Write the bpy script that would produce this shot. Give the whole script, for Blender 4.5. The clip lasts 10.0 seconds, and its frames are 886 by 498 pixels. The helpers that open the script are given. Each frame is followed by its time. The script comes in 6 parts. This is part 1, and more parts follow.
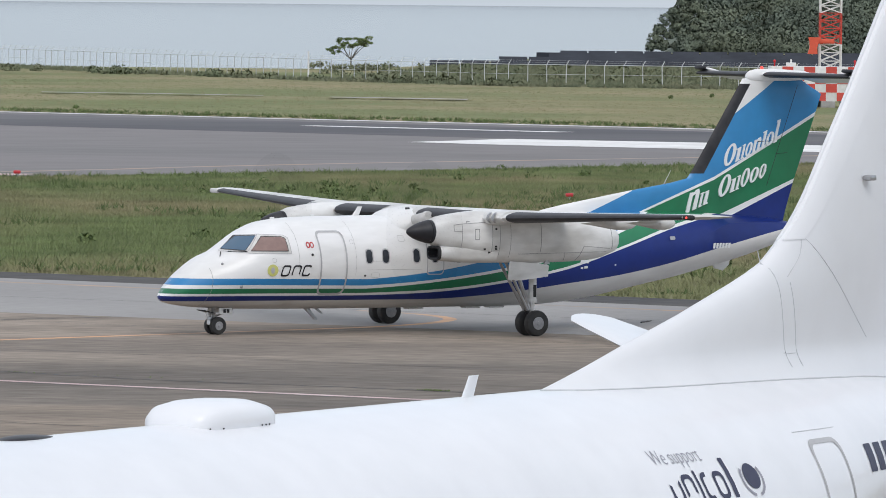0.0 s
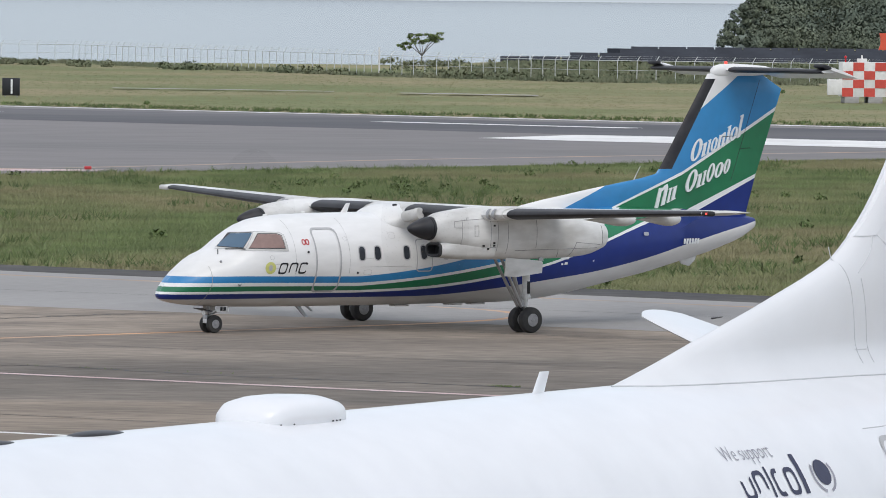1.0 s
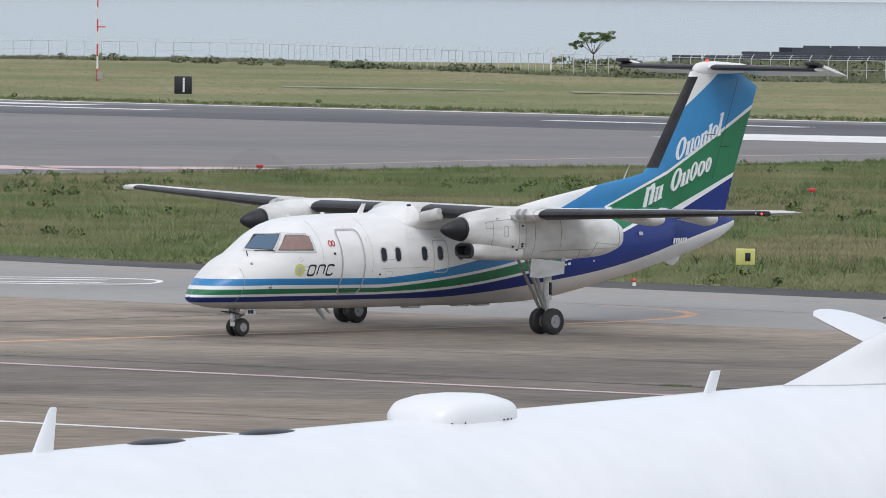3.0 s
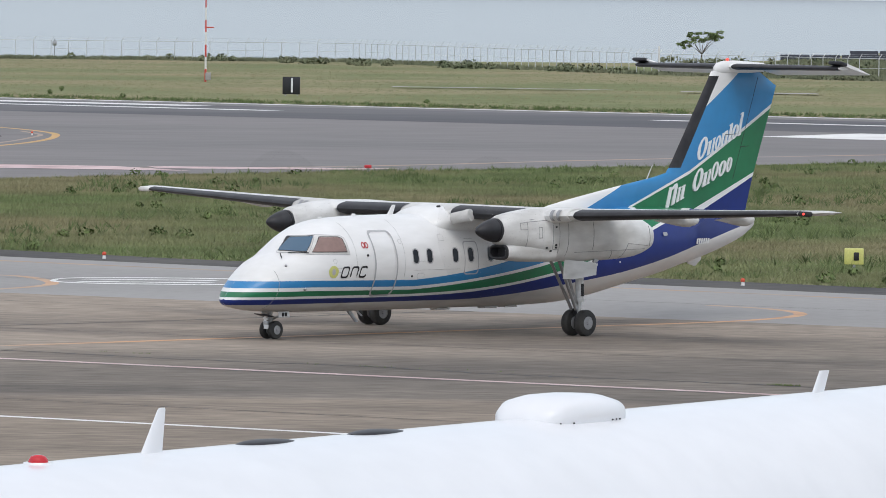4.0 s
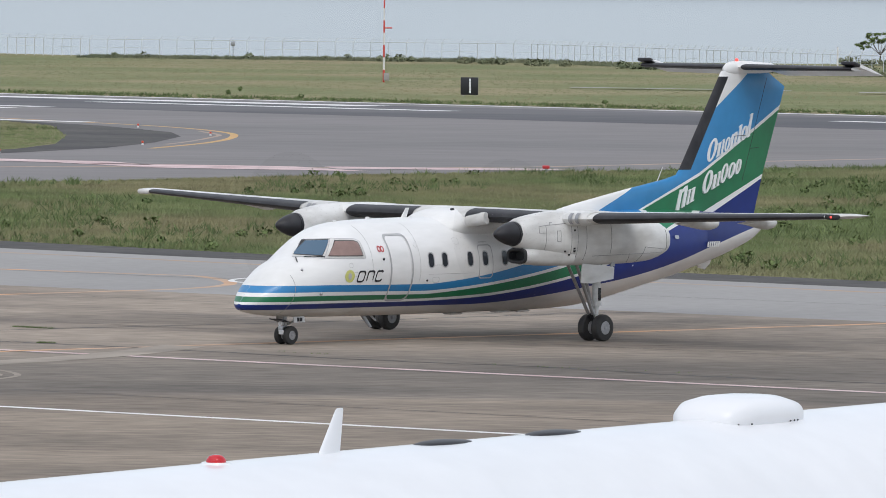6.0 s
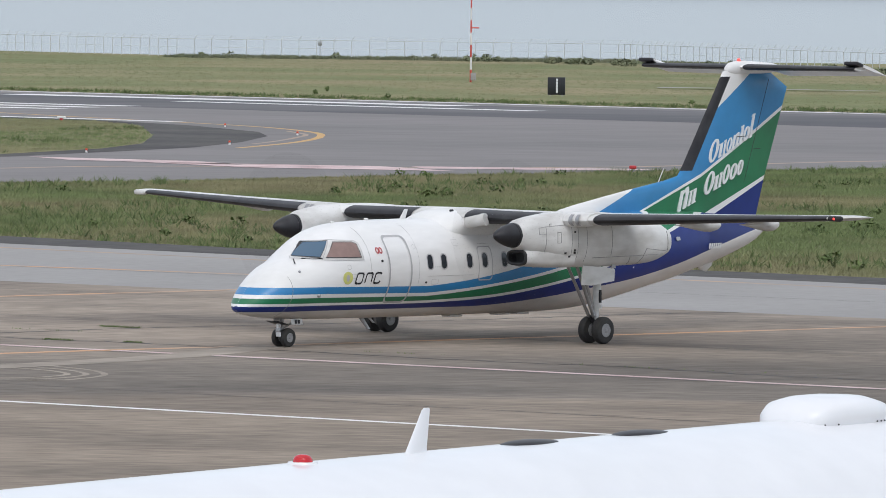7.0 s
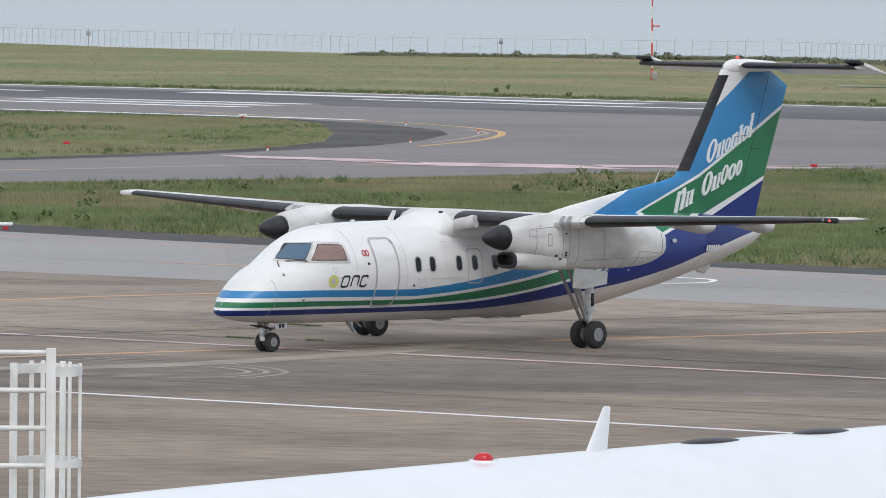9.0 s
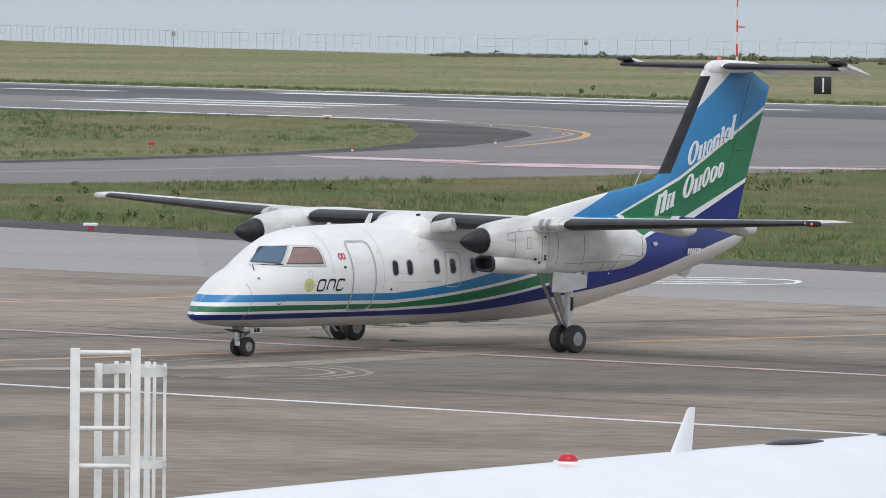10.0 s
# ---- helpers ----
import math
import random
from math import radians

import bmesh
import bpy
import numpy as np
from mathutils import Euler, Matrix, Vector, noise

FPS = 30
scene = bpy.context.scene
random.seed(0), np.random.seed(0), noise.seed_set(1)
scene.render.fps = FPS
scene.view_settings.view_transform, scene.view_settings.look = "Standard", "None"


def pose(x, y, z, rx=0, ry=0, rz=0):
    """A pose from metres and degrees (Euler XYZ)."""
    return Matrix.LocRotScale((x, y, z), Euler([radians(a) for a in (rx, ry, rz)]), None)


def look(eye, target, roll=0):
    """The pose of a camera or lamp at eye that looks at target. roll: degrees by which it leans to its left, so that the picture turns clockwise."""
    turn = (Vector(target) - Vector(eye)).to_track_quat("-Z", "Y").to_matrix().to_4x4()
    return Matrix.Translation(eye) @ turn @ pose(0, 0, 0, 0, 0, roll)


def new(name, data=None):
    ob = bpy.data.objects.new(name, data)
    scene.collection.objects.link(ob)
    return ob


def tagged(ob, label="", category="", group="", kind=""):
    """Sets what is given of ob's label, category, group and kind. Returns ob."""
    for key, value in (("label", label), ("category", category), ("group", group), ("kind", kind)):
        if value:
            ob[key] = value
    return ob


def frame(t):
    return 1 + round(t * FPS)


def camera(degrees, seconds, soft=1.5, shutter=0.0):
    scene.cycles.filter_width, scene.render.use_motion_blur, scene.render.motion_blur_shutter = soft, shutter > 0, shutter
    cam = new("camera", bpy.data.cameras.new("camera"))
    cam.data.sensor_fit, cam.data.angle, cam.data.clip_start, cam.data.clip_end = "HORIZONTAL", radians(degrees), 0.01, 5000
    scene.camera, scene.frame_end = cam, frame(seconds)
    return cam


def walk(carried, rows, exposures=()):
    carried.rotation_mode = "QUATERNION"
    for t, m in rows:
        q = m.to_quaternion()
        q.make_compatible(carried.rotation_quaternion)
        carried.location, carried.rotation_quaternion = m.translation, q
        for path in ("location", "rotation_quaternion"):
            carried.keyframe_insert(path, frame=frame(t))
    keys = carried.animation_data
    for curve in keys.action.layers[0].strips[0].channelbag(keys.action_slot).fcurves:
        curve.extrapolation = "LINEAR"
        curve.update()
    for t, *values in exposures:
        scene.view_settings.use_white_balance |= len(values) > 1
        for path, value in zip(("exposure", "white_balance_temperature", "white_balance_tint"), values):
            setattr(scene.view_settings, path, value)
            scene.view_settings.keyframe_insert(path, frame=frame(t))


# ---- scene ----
cam = camera(7.12, 10.0, soft=0.8)
EYE = (0.0, 0.0, 9.584)
# seconds, yaw, pitch, roll of a camera that stands still and pans
PAN = [
    (0.0, -0.000, -2.087, 0.578),
    (0.5, 0.307, -2.098, 0.591),
    (1.0, 0.569, -2.125, 0.576),
    (1.5, 0.840, -2.132, 0.663),
    (2.0, 1.155, -2.149, 0.566),
    (2.5, 1.523, -2.146, 0.626),
    (4.0, 2.821, -2.157, 0.518),
    (4.5, 3.190, -2.150, 0.569),
    (5.0, 3.535, -2.153, 0.590),
    (5.5, 3.894, -2.159, 0.545),
    (7.0, 4.952, -2.173, 0.579),
    (7.5, 5.296, -2.174, 0.562),
    (8.0, 5.667, -2.189, 0.584),
    (8.5, 6.053, -2.200, 0.587),
    (9.0, 6.408, -2.202, 0.564),
    (9.5, 6.738, -2.200, 0.670),
    (10.0, 7.090, -2.202, 0.596),
]
walk(cam, [(t, pose(*EYE, 90 + p, 0, y) @ pose(0, 0, 0, 0, 0, r)) for t, y, p, r in PAN])
# seconds, x, y, heading of the taxiing airliner
TAXI = [
    (0.0, 0.481, 200.802, 212.370),
    (0.5, -0.786, 200.276, 215.537),
    (1.0, -1.998, 199.679, 218.370),
    (1.5, -3.168, 199.028, 220.881),
    (2.0, -4.304, 198.337, 223.088),
    (2.5, -5.416, 197.613, 225.007),
    (4.0, -8.670, 195.298, 229.229),
    (4.5, -9.745, 194.479, 230.195),
    (5.0, -10.821, 193.633, 230.978),
    (5.5, -11.900, 192.755, 231.603),
    (7.0, -15.192, 189.877, 232.788),
    (7.5, -16.316, 188.818, 233.044),
    (8.0, -17.458, 187.703, 233.276),
    (8.5, -18.623, 186.527, 233.515),
    (9.0, -19.815, 185.291, 233.791),
    (9.5, -21.039, 183.995, 234.134),
    (10.0, -22.302, 182.644, 234.574),
]

# ---- light: an overcast day ----
world = bpy.data.worlds.new("overcast_sky")
scene.world = world
world.use_nodes = True
wn, wl = world.node_tree.nodes, world.node_tree.links
wn.clear()
w_out = wn.new("ShaderNodeOutputWorld")
sky = wn.new("ShaderNodeTexSky")
sky.sky_type, sky.sun_disc = "NISHITA", False
sky.sun_elevation, sky.sun_rotation, sky.dust_density = radians(58), radians(200), 3.0
bg_sky = wn.new("ShaderNodeBackground")
bg_sky.inputs["Strength"].default_value = 0.05
wl.new(sky.outputs[0], bg_sky.inputs["Color"])
coord = wn.new("ShaderNodeTexCoord")
sep = wn.new("ShaderNodeSeparateXYZ")
wl.new(coord.outputs["Generated"], sep.inputs[0])
ramp = wn.new("ShaderNodeValToRGB")
ramp.color_ramp.elements[0].position, ramp.color_ramp.elements[0].color = 0.0, (0.88, 0.98, 1.10, 1)
ramp.color_ramp.elements[1].position, ramp.color_ramp.elements[1].color = 0.75, (0.92, 0.95, 1.0, 1)
wl.new(sep.outputs["Z"], ramp.inputs[0])
bg_cloud = wn.new("ShaderNodeBackground")
bg_cloud.inputs["Strength"].default_value = 0.72
wl.new(ramp.outputs[0], bg_cloud.inputs["Color"])
w_add = wn.new("ShaderNodeAddShader")
wl.new(bg_sky.outputs[0], w_add.inputs[0])
wl.new(bg_cloud.outputs[0], w_add.inputs[1])
wl.new(w_add.outputs[0], w_out.inputs["Surface"])

sun_data = bpy.data.lights.new("sun", "SUN")
sun_data.energy, sun_data.angle, sun_data.color = 0.92, radians(25), (1.0, 0.97, 0.93)
sun = new("sun", sun_data)
sun.matrix_world = look((40, 60, 160), (-10, 190, 0))
scene.view_settings.exposure = 0.0


# ---- materials ----
def material(name, base, rough=0.5, metal=0.0, vary=0.0, grain=3.0, second=None, patch=0.3, bump=0.0, bump_scale=40.0,
             stretch=(1, 1, 1), island=0.0, coat=0.0, spec=0.5, sharp=0.14):
    """A surface with two scales of variation: fine grain, and large patches that lean to a second colour."""
    m = bpy.data.materials.new(name)
    m.use_nodes = True
    nt, ln = m.node_tree.nodes, m.node_tree.links
    b = nt["Principled BSDF"]
    b.inputs["Roughness"].default_value, b.inputs["Metallic"].default_value = rough, metal
    b.inputs["Coat Weight"].default_value = coat
    b.inputs["Specular IOR Level"].default_value = spec
    b.inputs["Base Color"].default_value = (*base, 1)
    m.diffuse_color = (*base, 1)
    tc = nt.new("ShaderNodeTexCoord")
    mp = nt.new("ShaderNodeMapping")
    mp.inputs["Scale"].default_value = stretch
    ln.new(tc.outputs["Object"], mp.inputs[0])
    if vary:
        big = nt.new("ShaderNodeTexNoise")
        big.inputs["Scale"].default_value, big.inputs["Detail"].default_value = patch, 5
        small = nt.new("ShaderNodeTexNoise")
        small.inputs["Scale"].default_value, small.inputs["Detail"].default_value = grain, 6
        ln.new(mp.outputs[0], big.inputs["Vector"])
        ln.new(mp.outputs[0], small.inputs["Vector"])
        r1 = nt.new("ShaderNodeMapRange")
        r1.inputs[1].default_value, r1.inputs[2].default_value = 0.52 - sharp, 0.52 + sharp
        ln.new(big.outputs["Fac"], r1.inputs[0])
        mix = nt.new("ShaderNodeMix")
        mix.data_type = "RGBA"
        mix.inputs["A"].default_value = (*base, 1)
        mix.inputs["B"].default_value = (*(second or [c * (1 - vary) for c in base]), 1)
        ln.new(r1.outputs[0], mix.inputs["Factor"])
        r2 = nt.new("ShaderNodeMapRange")
        r2.inputs[1].default_value, r2.inputs[2].default_value = 0.25, 0.75
        r2.inputs[3].default_value, r2.inputs[4].default_value = 1 - vary, 1 + vary
        ln.new(small.outputs["Fac"], r2.inputs[0])
        mul = nt.new("ShaderNodeVectorMath")
        mul.operation = "MULTIPLY"
        ln.new(mix.outputs["Result"], mul.inputs[0])
        last = r2.outputs[0]
        if island:
            geo = nt.new("ShaderNodeNewGeometry")
            r3 = nt.new("ShaderNodeMapRange")
            r3.inputs[3].default_value, r3.inputs[4].default_value = 1 - island, 1 + island
            ln.new(geo.outputs["Random Per Island"], r3.inputs[0])
            mm = nt.new("ShaderNodeMath")
            mm.operation = "MULTIPLY"
            ln.new(last, mm.inputs[0])
            ln.new(r3.outputs[0], mm.inputs[1])
            last = mm.outputs[0]
        ln.new(last, mul.inputs[1])
        ln.new(mul.outputs[0], b.inputs["Base Color"])
    if bump:
        bn = nt.new("ShaderNodeTexNoise")
        bn.inputs["Scale"].default_value, bn.inputs["Detail"].default_value = bump_scale, 4
        ln.new(mp.outputs[0], bn.inputs["Vector"])
        bp = nt.new("ShaderNodeBump")
        bp.inputs["Strength"].default_value, bp.inputs["Distance"].default_value = bump, 0.05
        ln.new(bn.outputs["Fac"], bp.inputs["Height"])
        ln.new(bp.outputs[0], b.inputs["Normal"])
    return m


WHITE = material("white_aircraft_paint", (0.80, 0.80, 0.80), 0.35, vary=0.05, grain=2.5, second=(0.72, 0.72, 0.71), patch=0.8, stretch=(0.5, 1, 2), coat=0.2)
WHITE_WORN = material("worn_white_nacelle_paint", (0.74, 0.74, 0.73), 0.42, vary=0.08, grain=3, second=(0.52, 0.51, 0.49), patch=1.3, stretch=(0.6, 1, 1.5))
BELLY = material("dull_belly_paint", (0.66, 0.65, 0.64), 0.5, vary=0.1, grain=2, second=(0.50, 0.48, 0.46), patch=0.7, stretch=(0.3, 1, 1))
BLUE = material("sky_blue_paint", (0.024, 0.225, 0.50), 0.35, vary=0.06, grain=3, second=(0.022, 0.195, 0.44), coat=0.2)
GREEN = material("green_paint", (0.010, 0.185, 0.080), 0.35, vary=0.08, grain=3, second=(0.012, 0.150, 0.066), coat=0.2)
NAVY = material("deep_blue_paint", (0.006, 0.024, 0.185), 0.40, vary=0.08, grain=3, second=(0.005, 0.020, 0.150), spec=0.4)
BOOT = material("black_rubber_boot", (0.020, 0.020, 0.024), 0.45, vary=0.25, grain=4, second=(0.034, 0.034, 0.038), patch=1.5, spec=0.35)
RUBBER = material("tyre_rubber", (0.022, 0.022, 0.024), 0.7, vary=0.2, grain=12, second=(0.04, 0.038, 0.035), patch=4)
METAL = material("grey_metal", (0.45, 0.45, 0.46), 0.35, 0.8, vary=0.15, grain=10)
RIM = material("painted_wheel_rim", (0.33, 0.33, 0.34), 0.4, 0.2, vary=0.15, grain=12)
GREYLINE = material("grey_sealant", (0.46, 0.46, 0.47), 0.5, vary=0.1, grain=8)
JETSEAM = material("pale_panel_joint", (0.60, 0.61, 0.63), 0.5, vary=0.1, grain=6)
PANEL = material("panel_joint", (0.36, 0.36, 0.36), 0.5, vary=0.12, grain=6)
DARK = material("dark_opening", (0.02, 0.02, 0.022), 0.6, vary=0.2, grain=5)
PANE = material("smoked_acrylic_window", (0.035, 0.04, 0.05), 0.12, vary=0.2, grain=6)
BLACKPAINT = material("black_lettering_paint", (0.015, 0.015, 0.02), 0.4, vary=0.1, grain=9)
WHITEPAINT = material("white_lettering_paint", (0.78, 0.79, 0.80), 0.4, vary=0.05, grain=9)
YELLOWSEAL = material("yellow_emblem_paint", (0.62, 0.62, 0.20), 0.4, vary=0.1, grain=20)
REDPAINT = material("red_paint", (0.55, 0.04, 0.05), 0.4, vary=0.15, grain=6)
BLIND = material("brown_cockpit_blind", (0.30, 0.20, 0.18), 0.7, vary=0.15, grain=5)
JETWHITE = material("glossy_white_jet_paint", (0.79, 0.80, 0.825), 0.28, vary=0.03, grain=2, second=(0.755, 0.77, 0.795), patch=0.4, coat=0.3)
JETGREY = material("light_grey_fin_paint", (0.74, 0.75, 0.77), 0.4, vary=0.03, grain=2, second=(0.70, 0.71, 0.73), patch=0.5)
WHITESTEEL = material("white_painted_steel", (0.76, 0.77, 0.76), 0.45, vary=0.08, grain=14, second=(0.66, 0.65, 0.62), patch=3)

GLASS = bpy.data.materials.new("cockpit_glass")
GLASS.use_nodes = True
GLASS.node_tree.nodes["Principled BSDF"].inputs["Base Color"].default_value = (0.075, 0.135, 0.205, 1)
GLASS.node_tree.nodes["Principled BSDF"].inputs["Roughness"].default_value = 0.12

PROP = bpy.data.materials.new("spinning_propeller_blur")
PROP.use_nodes = True
pn, pl = PROP.node_tree.nodes, PROP.node_tree.links
pmix, ptr = pn.new("ShaderNodeMixShader"), pn.new("ShaderNodeBsdfTransparent")
pmix.inputs[0].default_value = 0.05
pn["Principled BSDF"].inputs["Base Color"].default_value = (0.03, 0.03, 0.035, 1)
pn["Principled BSDF"].inputs["Roughness"].default_value = 0.7
pl.new(ptr.outputs[0], pmix.inputs[1])
pl.new(pn["Principled BSDF"].outputs[0], pmix.inputs[2])
pl.new(pmix.outputs[0], pn["Material Output"].inputs["Surface"])

REDLAMP = bpy.data.materials.new("red_navigation_lamp")
REDLAMP.use_nodes = True
REDLAMP.node_tree.nodes["Principled BSDF"].inputs["Base Color"].default_value = (0.6, 0.03, 0.03, 1)
REDLAMP.node_tree.nodes["Principled BSDF"].inputs["Emission Color"].default_value = (1.0, 0.08, 0.06, 1)
REDLAMP.node_tree.nodes["Principled BSDF"].inputs["Emission Strength"].default_value = 1.5
REDLENS = material("red_beacon_lens", (0.55, 0.02, 0.03), 0.15, vary=0.1, grain=8)

CONCRETE = material("weathered_apron_concrete", (0.315, 0.265, 0.218), 0.9, vary=0.30, grain=2.2, second=(0.205, 0.174, 0.147), patch=0.15, bump=0.3, bump_scale=6, stretch=(0.48, 1.1, 1), spec=0.25, sharp=0.11)


def stain_belt(m, near, far, soft, depth, tilt=0.0):
    """Mix a broad worn belt of grey-brown stains, with a ragged edge, into a paving material."""
    nt, ln = m.node_tree.nodes, m.node_tree.links
    b = nt["Principled BSDF"]
    old = b.inputs["Base Color"].links[0].from_socket
    tc, sp, ns, mp = nt.new("ShaderNodeTexCoord"), nt.new("ShaderNodeSeparateXYZ"), nt.new("ShaderNodeTexNoise"), nt.new("ShaderNodeMapping")
    mp.inputs["Scale"].default_value = (0.05, 0.16, 1)
    ns.inputs["Scale"].default_value, ns.inputs["Detail"].default_value = 1.0, 6
    ln.new(tc.outputs["Object"], sp.inputs[0])
    ln.new(tc.outputs["Object"], mp.inputs[0])
    ln.new(mp.outputs[0], ns.inputs["Vector"])
    add = nt.new("ShaderNodeMath")
    add.operation = "MULTIPLY_ADD"
    add.inputs[1].default_value = 14.0
    ln.new(ns.outputs["Fac"], add.inputs[0])
    ln.new(sp.outputs["Y"], add.inputs[2])
    masks = []
    skew = nt.new("ShaderNodeMath")
    skew.operation = "MULTIPLY_ADD"
    skew.inputs[1].default_value = -tilt
    ln.new(sp.outputs["X"], skew.inputs[0])
    ln.new(add.outputs[0], skew.inputs[2])
    for y, s, src in ((near + 7.0, 1.5, add), (far + 7.0, -soft, skew)):
        r = nt.new("ShaderNodeMapRange")
        r.inputs[1].default_value, r.inputs[2].default_value = y - s, y + s
        ln.new(src.outputs[0], r.inputs[0])
        masks.append(r)
    both = nt.new("ShaderNodeMath")
    both.operation = "MULTIPLY"
    ln.new(masks[0].outputs[0], both.inputs[0])
    ln.new(masks[1].outputs[0], both.inputs[1])
    mul, mix = nt.new("ShaderNodeVectorMath"), nt.new("ShaderNodeMix")
    mul.operation, mix.data_type = "MULTIPLY", "RGBA"
    mul.inputs[1].default_value = depth
    ln.new(old, mul.inputs[0])
    ln.new(both.outputs[0], mix.inputs["Factor"])
    ln.new(old, mix.inputs["A"])
    ln.new(mul.outputs[0], mix.inputs["B"])
    ln.new(mix.outputs["Result"], b.inputs["Base Color"])


stain_belt(CONCRETE, 162.3, 187.5, 6.0, (0.62, 0.64, 0.66), 0.38)
stain_belt(CONCRETE, 60.0, 161.8, 1.2, (0.86, 0.845, 0.82))
ASPHALT = material("grey_taxiway_asphalt", (0.325, 0.318, 0.312), 0.9, vary=0.07, grain=2.0, second=(0.285, 0.278, 0.272), patch=0.06, bump=0.2, bump_scale=8, spec=0.3)
RUNWAY = material("runway_asphalt", (0.215, 0.203, 0.203), 0.9, spec=0.3, vary=0.10, grain=0.4, second=(0.175, 0.168, 0.17), patch=0.03, bump=0.1, bump_scale=4,
                  stretch=(0.4, 1, 1))
RUNWAY_DARK = material("rubbered_runway_asphalt", (0.095, 0.095, 0.105), 0.85, vary=0.12, grain=0.4, second=(0.14, 0.138, 0.145), patch=0.03, stretch=(0.25, 1, 1), spec=0.2)
SHOULDER = material("dark_shoulder_asphalt", (0.075, 0.073, 0.075), 0.9, vary=0.2, grain=1.2, second=(0.11, 0.105, 0.1), patch=0.12, spec=0.15)
SOIL = material("grass_covered_soil", (0.182, 0.206, 0.100), 0.95, vary=0.16, grain=0.5, second=(0.285, 0.25, 0.150), patch=0.03, spec=0.1)
GRASS = material("rough_green_grass", (0.172, 0.222, 0.094), 0.75, vary=0.24, grain=0.35, second=(0.265, 0.250, 0.140), patch=0.06, stretch=(0.8, 0.5, 1), island=0.14, spec=0.15, sharp=0.10)
GRASS_FAR = material("dry_far_grass", (0.180, 0.205, 0.105), 0.8, vary=0.14, grain=0.12, second=(0.270, 0.238, 0.140), patch=0.035, island=0.04, spec=0.15)
WEED = material("dark_green_weeds", (0.105, 0.150, 0.055), 0.75, vary=0.3, grain=0.8, second=(0.15, 0.195, 0.075), island=0.22, spec=0.2)
# Paler, greyer weed colour for distant growth: aerial haze painted into the base.
HAZED_GROWTH = material("haze_paled_growth", (0.150, 0.178, 0.108), 0.8, vary=0.22, grain=0.5, second=(0.20, 0.21, 0.13), patch=0.1, island=0.15, spec=0.15)
# Woodland green lightened and greyed, so the hill's haze sits in its colour.
HAZED_FOLIAGE = material("haze_paled_foliage", (0.112, 0.140, 0.110), 0.8, vary=0.25, grain=0.25, second=(0.145, 0.170, 0.120), patch=0.10, island=0.2, spec=0.2)
BARK = material("grey_bark", (0.12, 0.10, 0.08), 0.9, vary=0.3, grain=4)
LINE_WHITE = material("worn_white_marking", (0.78, 0.78, 0.77), 0.7, vary=0.10, grain=1.2, second=(0.66, 0.65, 0.64), patch=0.2)
LINE_PINK = material("faded_red_white_marking", (0.64, 0.50, 0.50), 0.75, vary=0.22, grain=0.8, second=(0.46, 0.32, 0.32), patch=0.3)
LINE_ORANGE = material("worn_orange_marking", (0.60, 0.33, 0.17), 0.75, vary=0.2, grain=1.0, second=(0.42, 0.30, 0.22), patch=0.15)
LINE_FAINT = material("faint_orange_marking", (0.40, 0.28, 0.20), 0.8, vary=0.2, grain=1.0, second=(0.28, 0.25, 0.23), patch=0.2)
LINE_YELLOW = material("yellow_taxi_marking", (0.55, 0.33, 0.13), 0.75, vary=0.15, grain=1.0, second=(0.5, 0.33, 0.12), patch=0.15)
FENCE_STEEL = material("galvanised_fence_steel", (0.58, 0.60, 0.61), 0.55, 0.15, vary=0.1, grain=5)
SOLAR = material("dark_solar_panel", (0.045, 0.050, 0.062), 0.75, vary=0.15, grain=0.5, spec=0.1)
CHECK_RED = material("red_checker_paint", (0.60, 0.075, 0.055), 0.5, vary=0.1, grain=3)
CHECK_WHITE = material("white_checker_paint", (0.76, 0.75, 0.74), 0.5, vary=0.08, grain=3)
ORANGE_PAINT = material("signal_orange_paint", (0.70, 0.10, 0.05), 0.5, vary=0.1, grain=3)
PLINTH = material("grey_plinth_concrete", (0.36, 0.35, 0.34), 0.85, vary=0.15, grain=3)

SEA = bpy.data.materials.new("calm_grey_sea")
SEA.use_nodes = True
sn, sl = SEA.node_tree.nodes, SEA.node_tree.links
sb = sn["Principled BSDF"]
sb.inputs["Base Color"].default_value, sb.inputs["Roughness"].default_value = (0.10, 0.13, 0.15, 1), 0.18
s_tc, s_map, s_noise, s_bump = sn.new("ShaderNodeTexCoord"), sn.new("ShaderNodeMapping"), sn.new("ShaderNodeTexNoise"), sn.new("ShaderNodeBump")
s_map.inputs["Scale"].default_value = (0.02, 0.25, 1)
s_noise.inputs["Scale"].default_value, s_noise.inputs["Detail"].default_value = 1.0, 6
s_bump.inputs["Strength"].default_value, s_bump.inputs["Distance"].default_value = 0.25, 0.4
sl.new(s_tc.outputs["Object"], s_map.inputs[0])
sl.new(s_map.outputs[0], s_noise.inputs["Vector"])
sl.new(s_noise.outputs["Fac"], s_bump.inputs["Height"])
sl.new(s_bump.outputs[0], sb.inputs["Normal"])

# Black base with pale emission: the haze's brightness is put into this colour.
HAZE = bpy.data.materials.new("glowing_sea_haze")
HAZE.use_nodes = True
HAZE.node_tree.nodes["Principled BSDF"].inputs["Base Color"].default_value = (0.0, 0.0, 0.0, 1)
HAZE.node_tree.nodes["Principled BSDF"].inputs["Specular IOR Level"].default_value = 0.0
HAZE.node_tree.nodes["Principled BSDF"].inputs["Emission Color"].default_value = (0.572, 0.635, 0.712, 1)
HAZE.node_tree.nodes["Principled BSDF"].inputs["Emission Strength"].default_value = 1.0


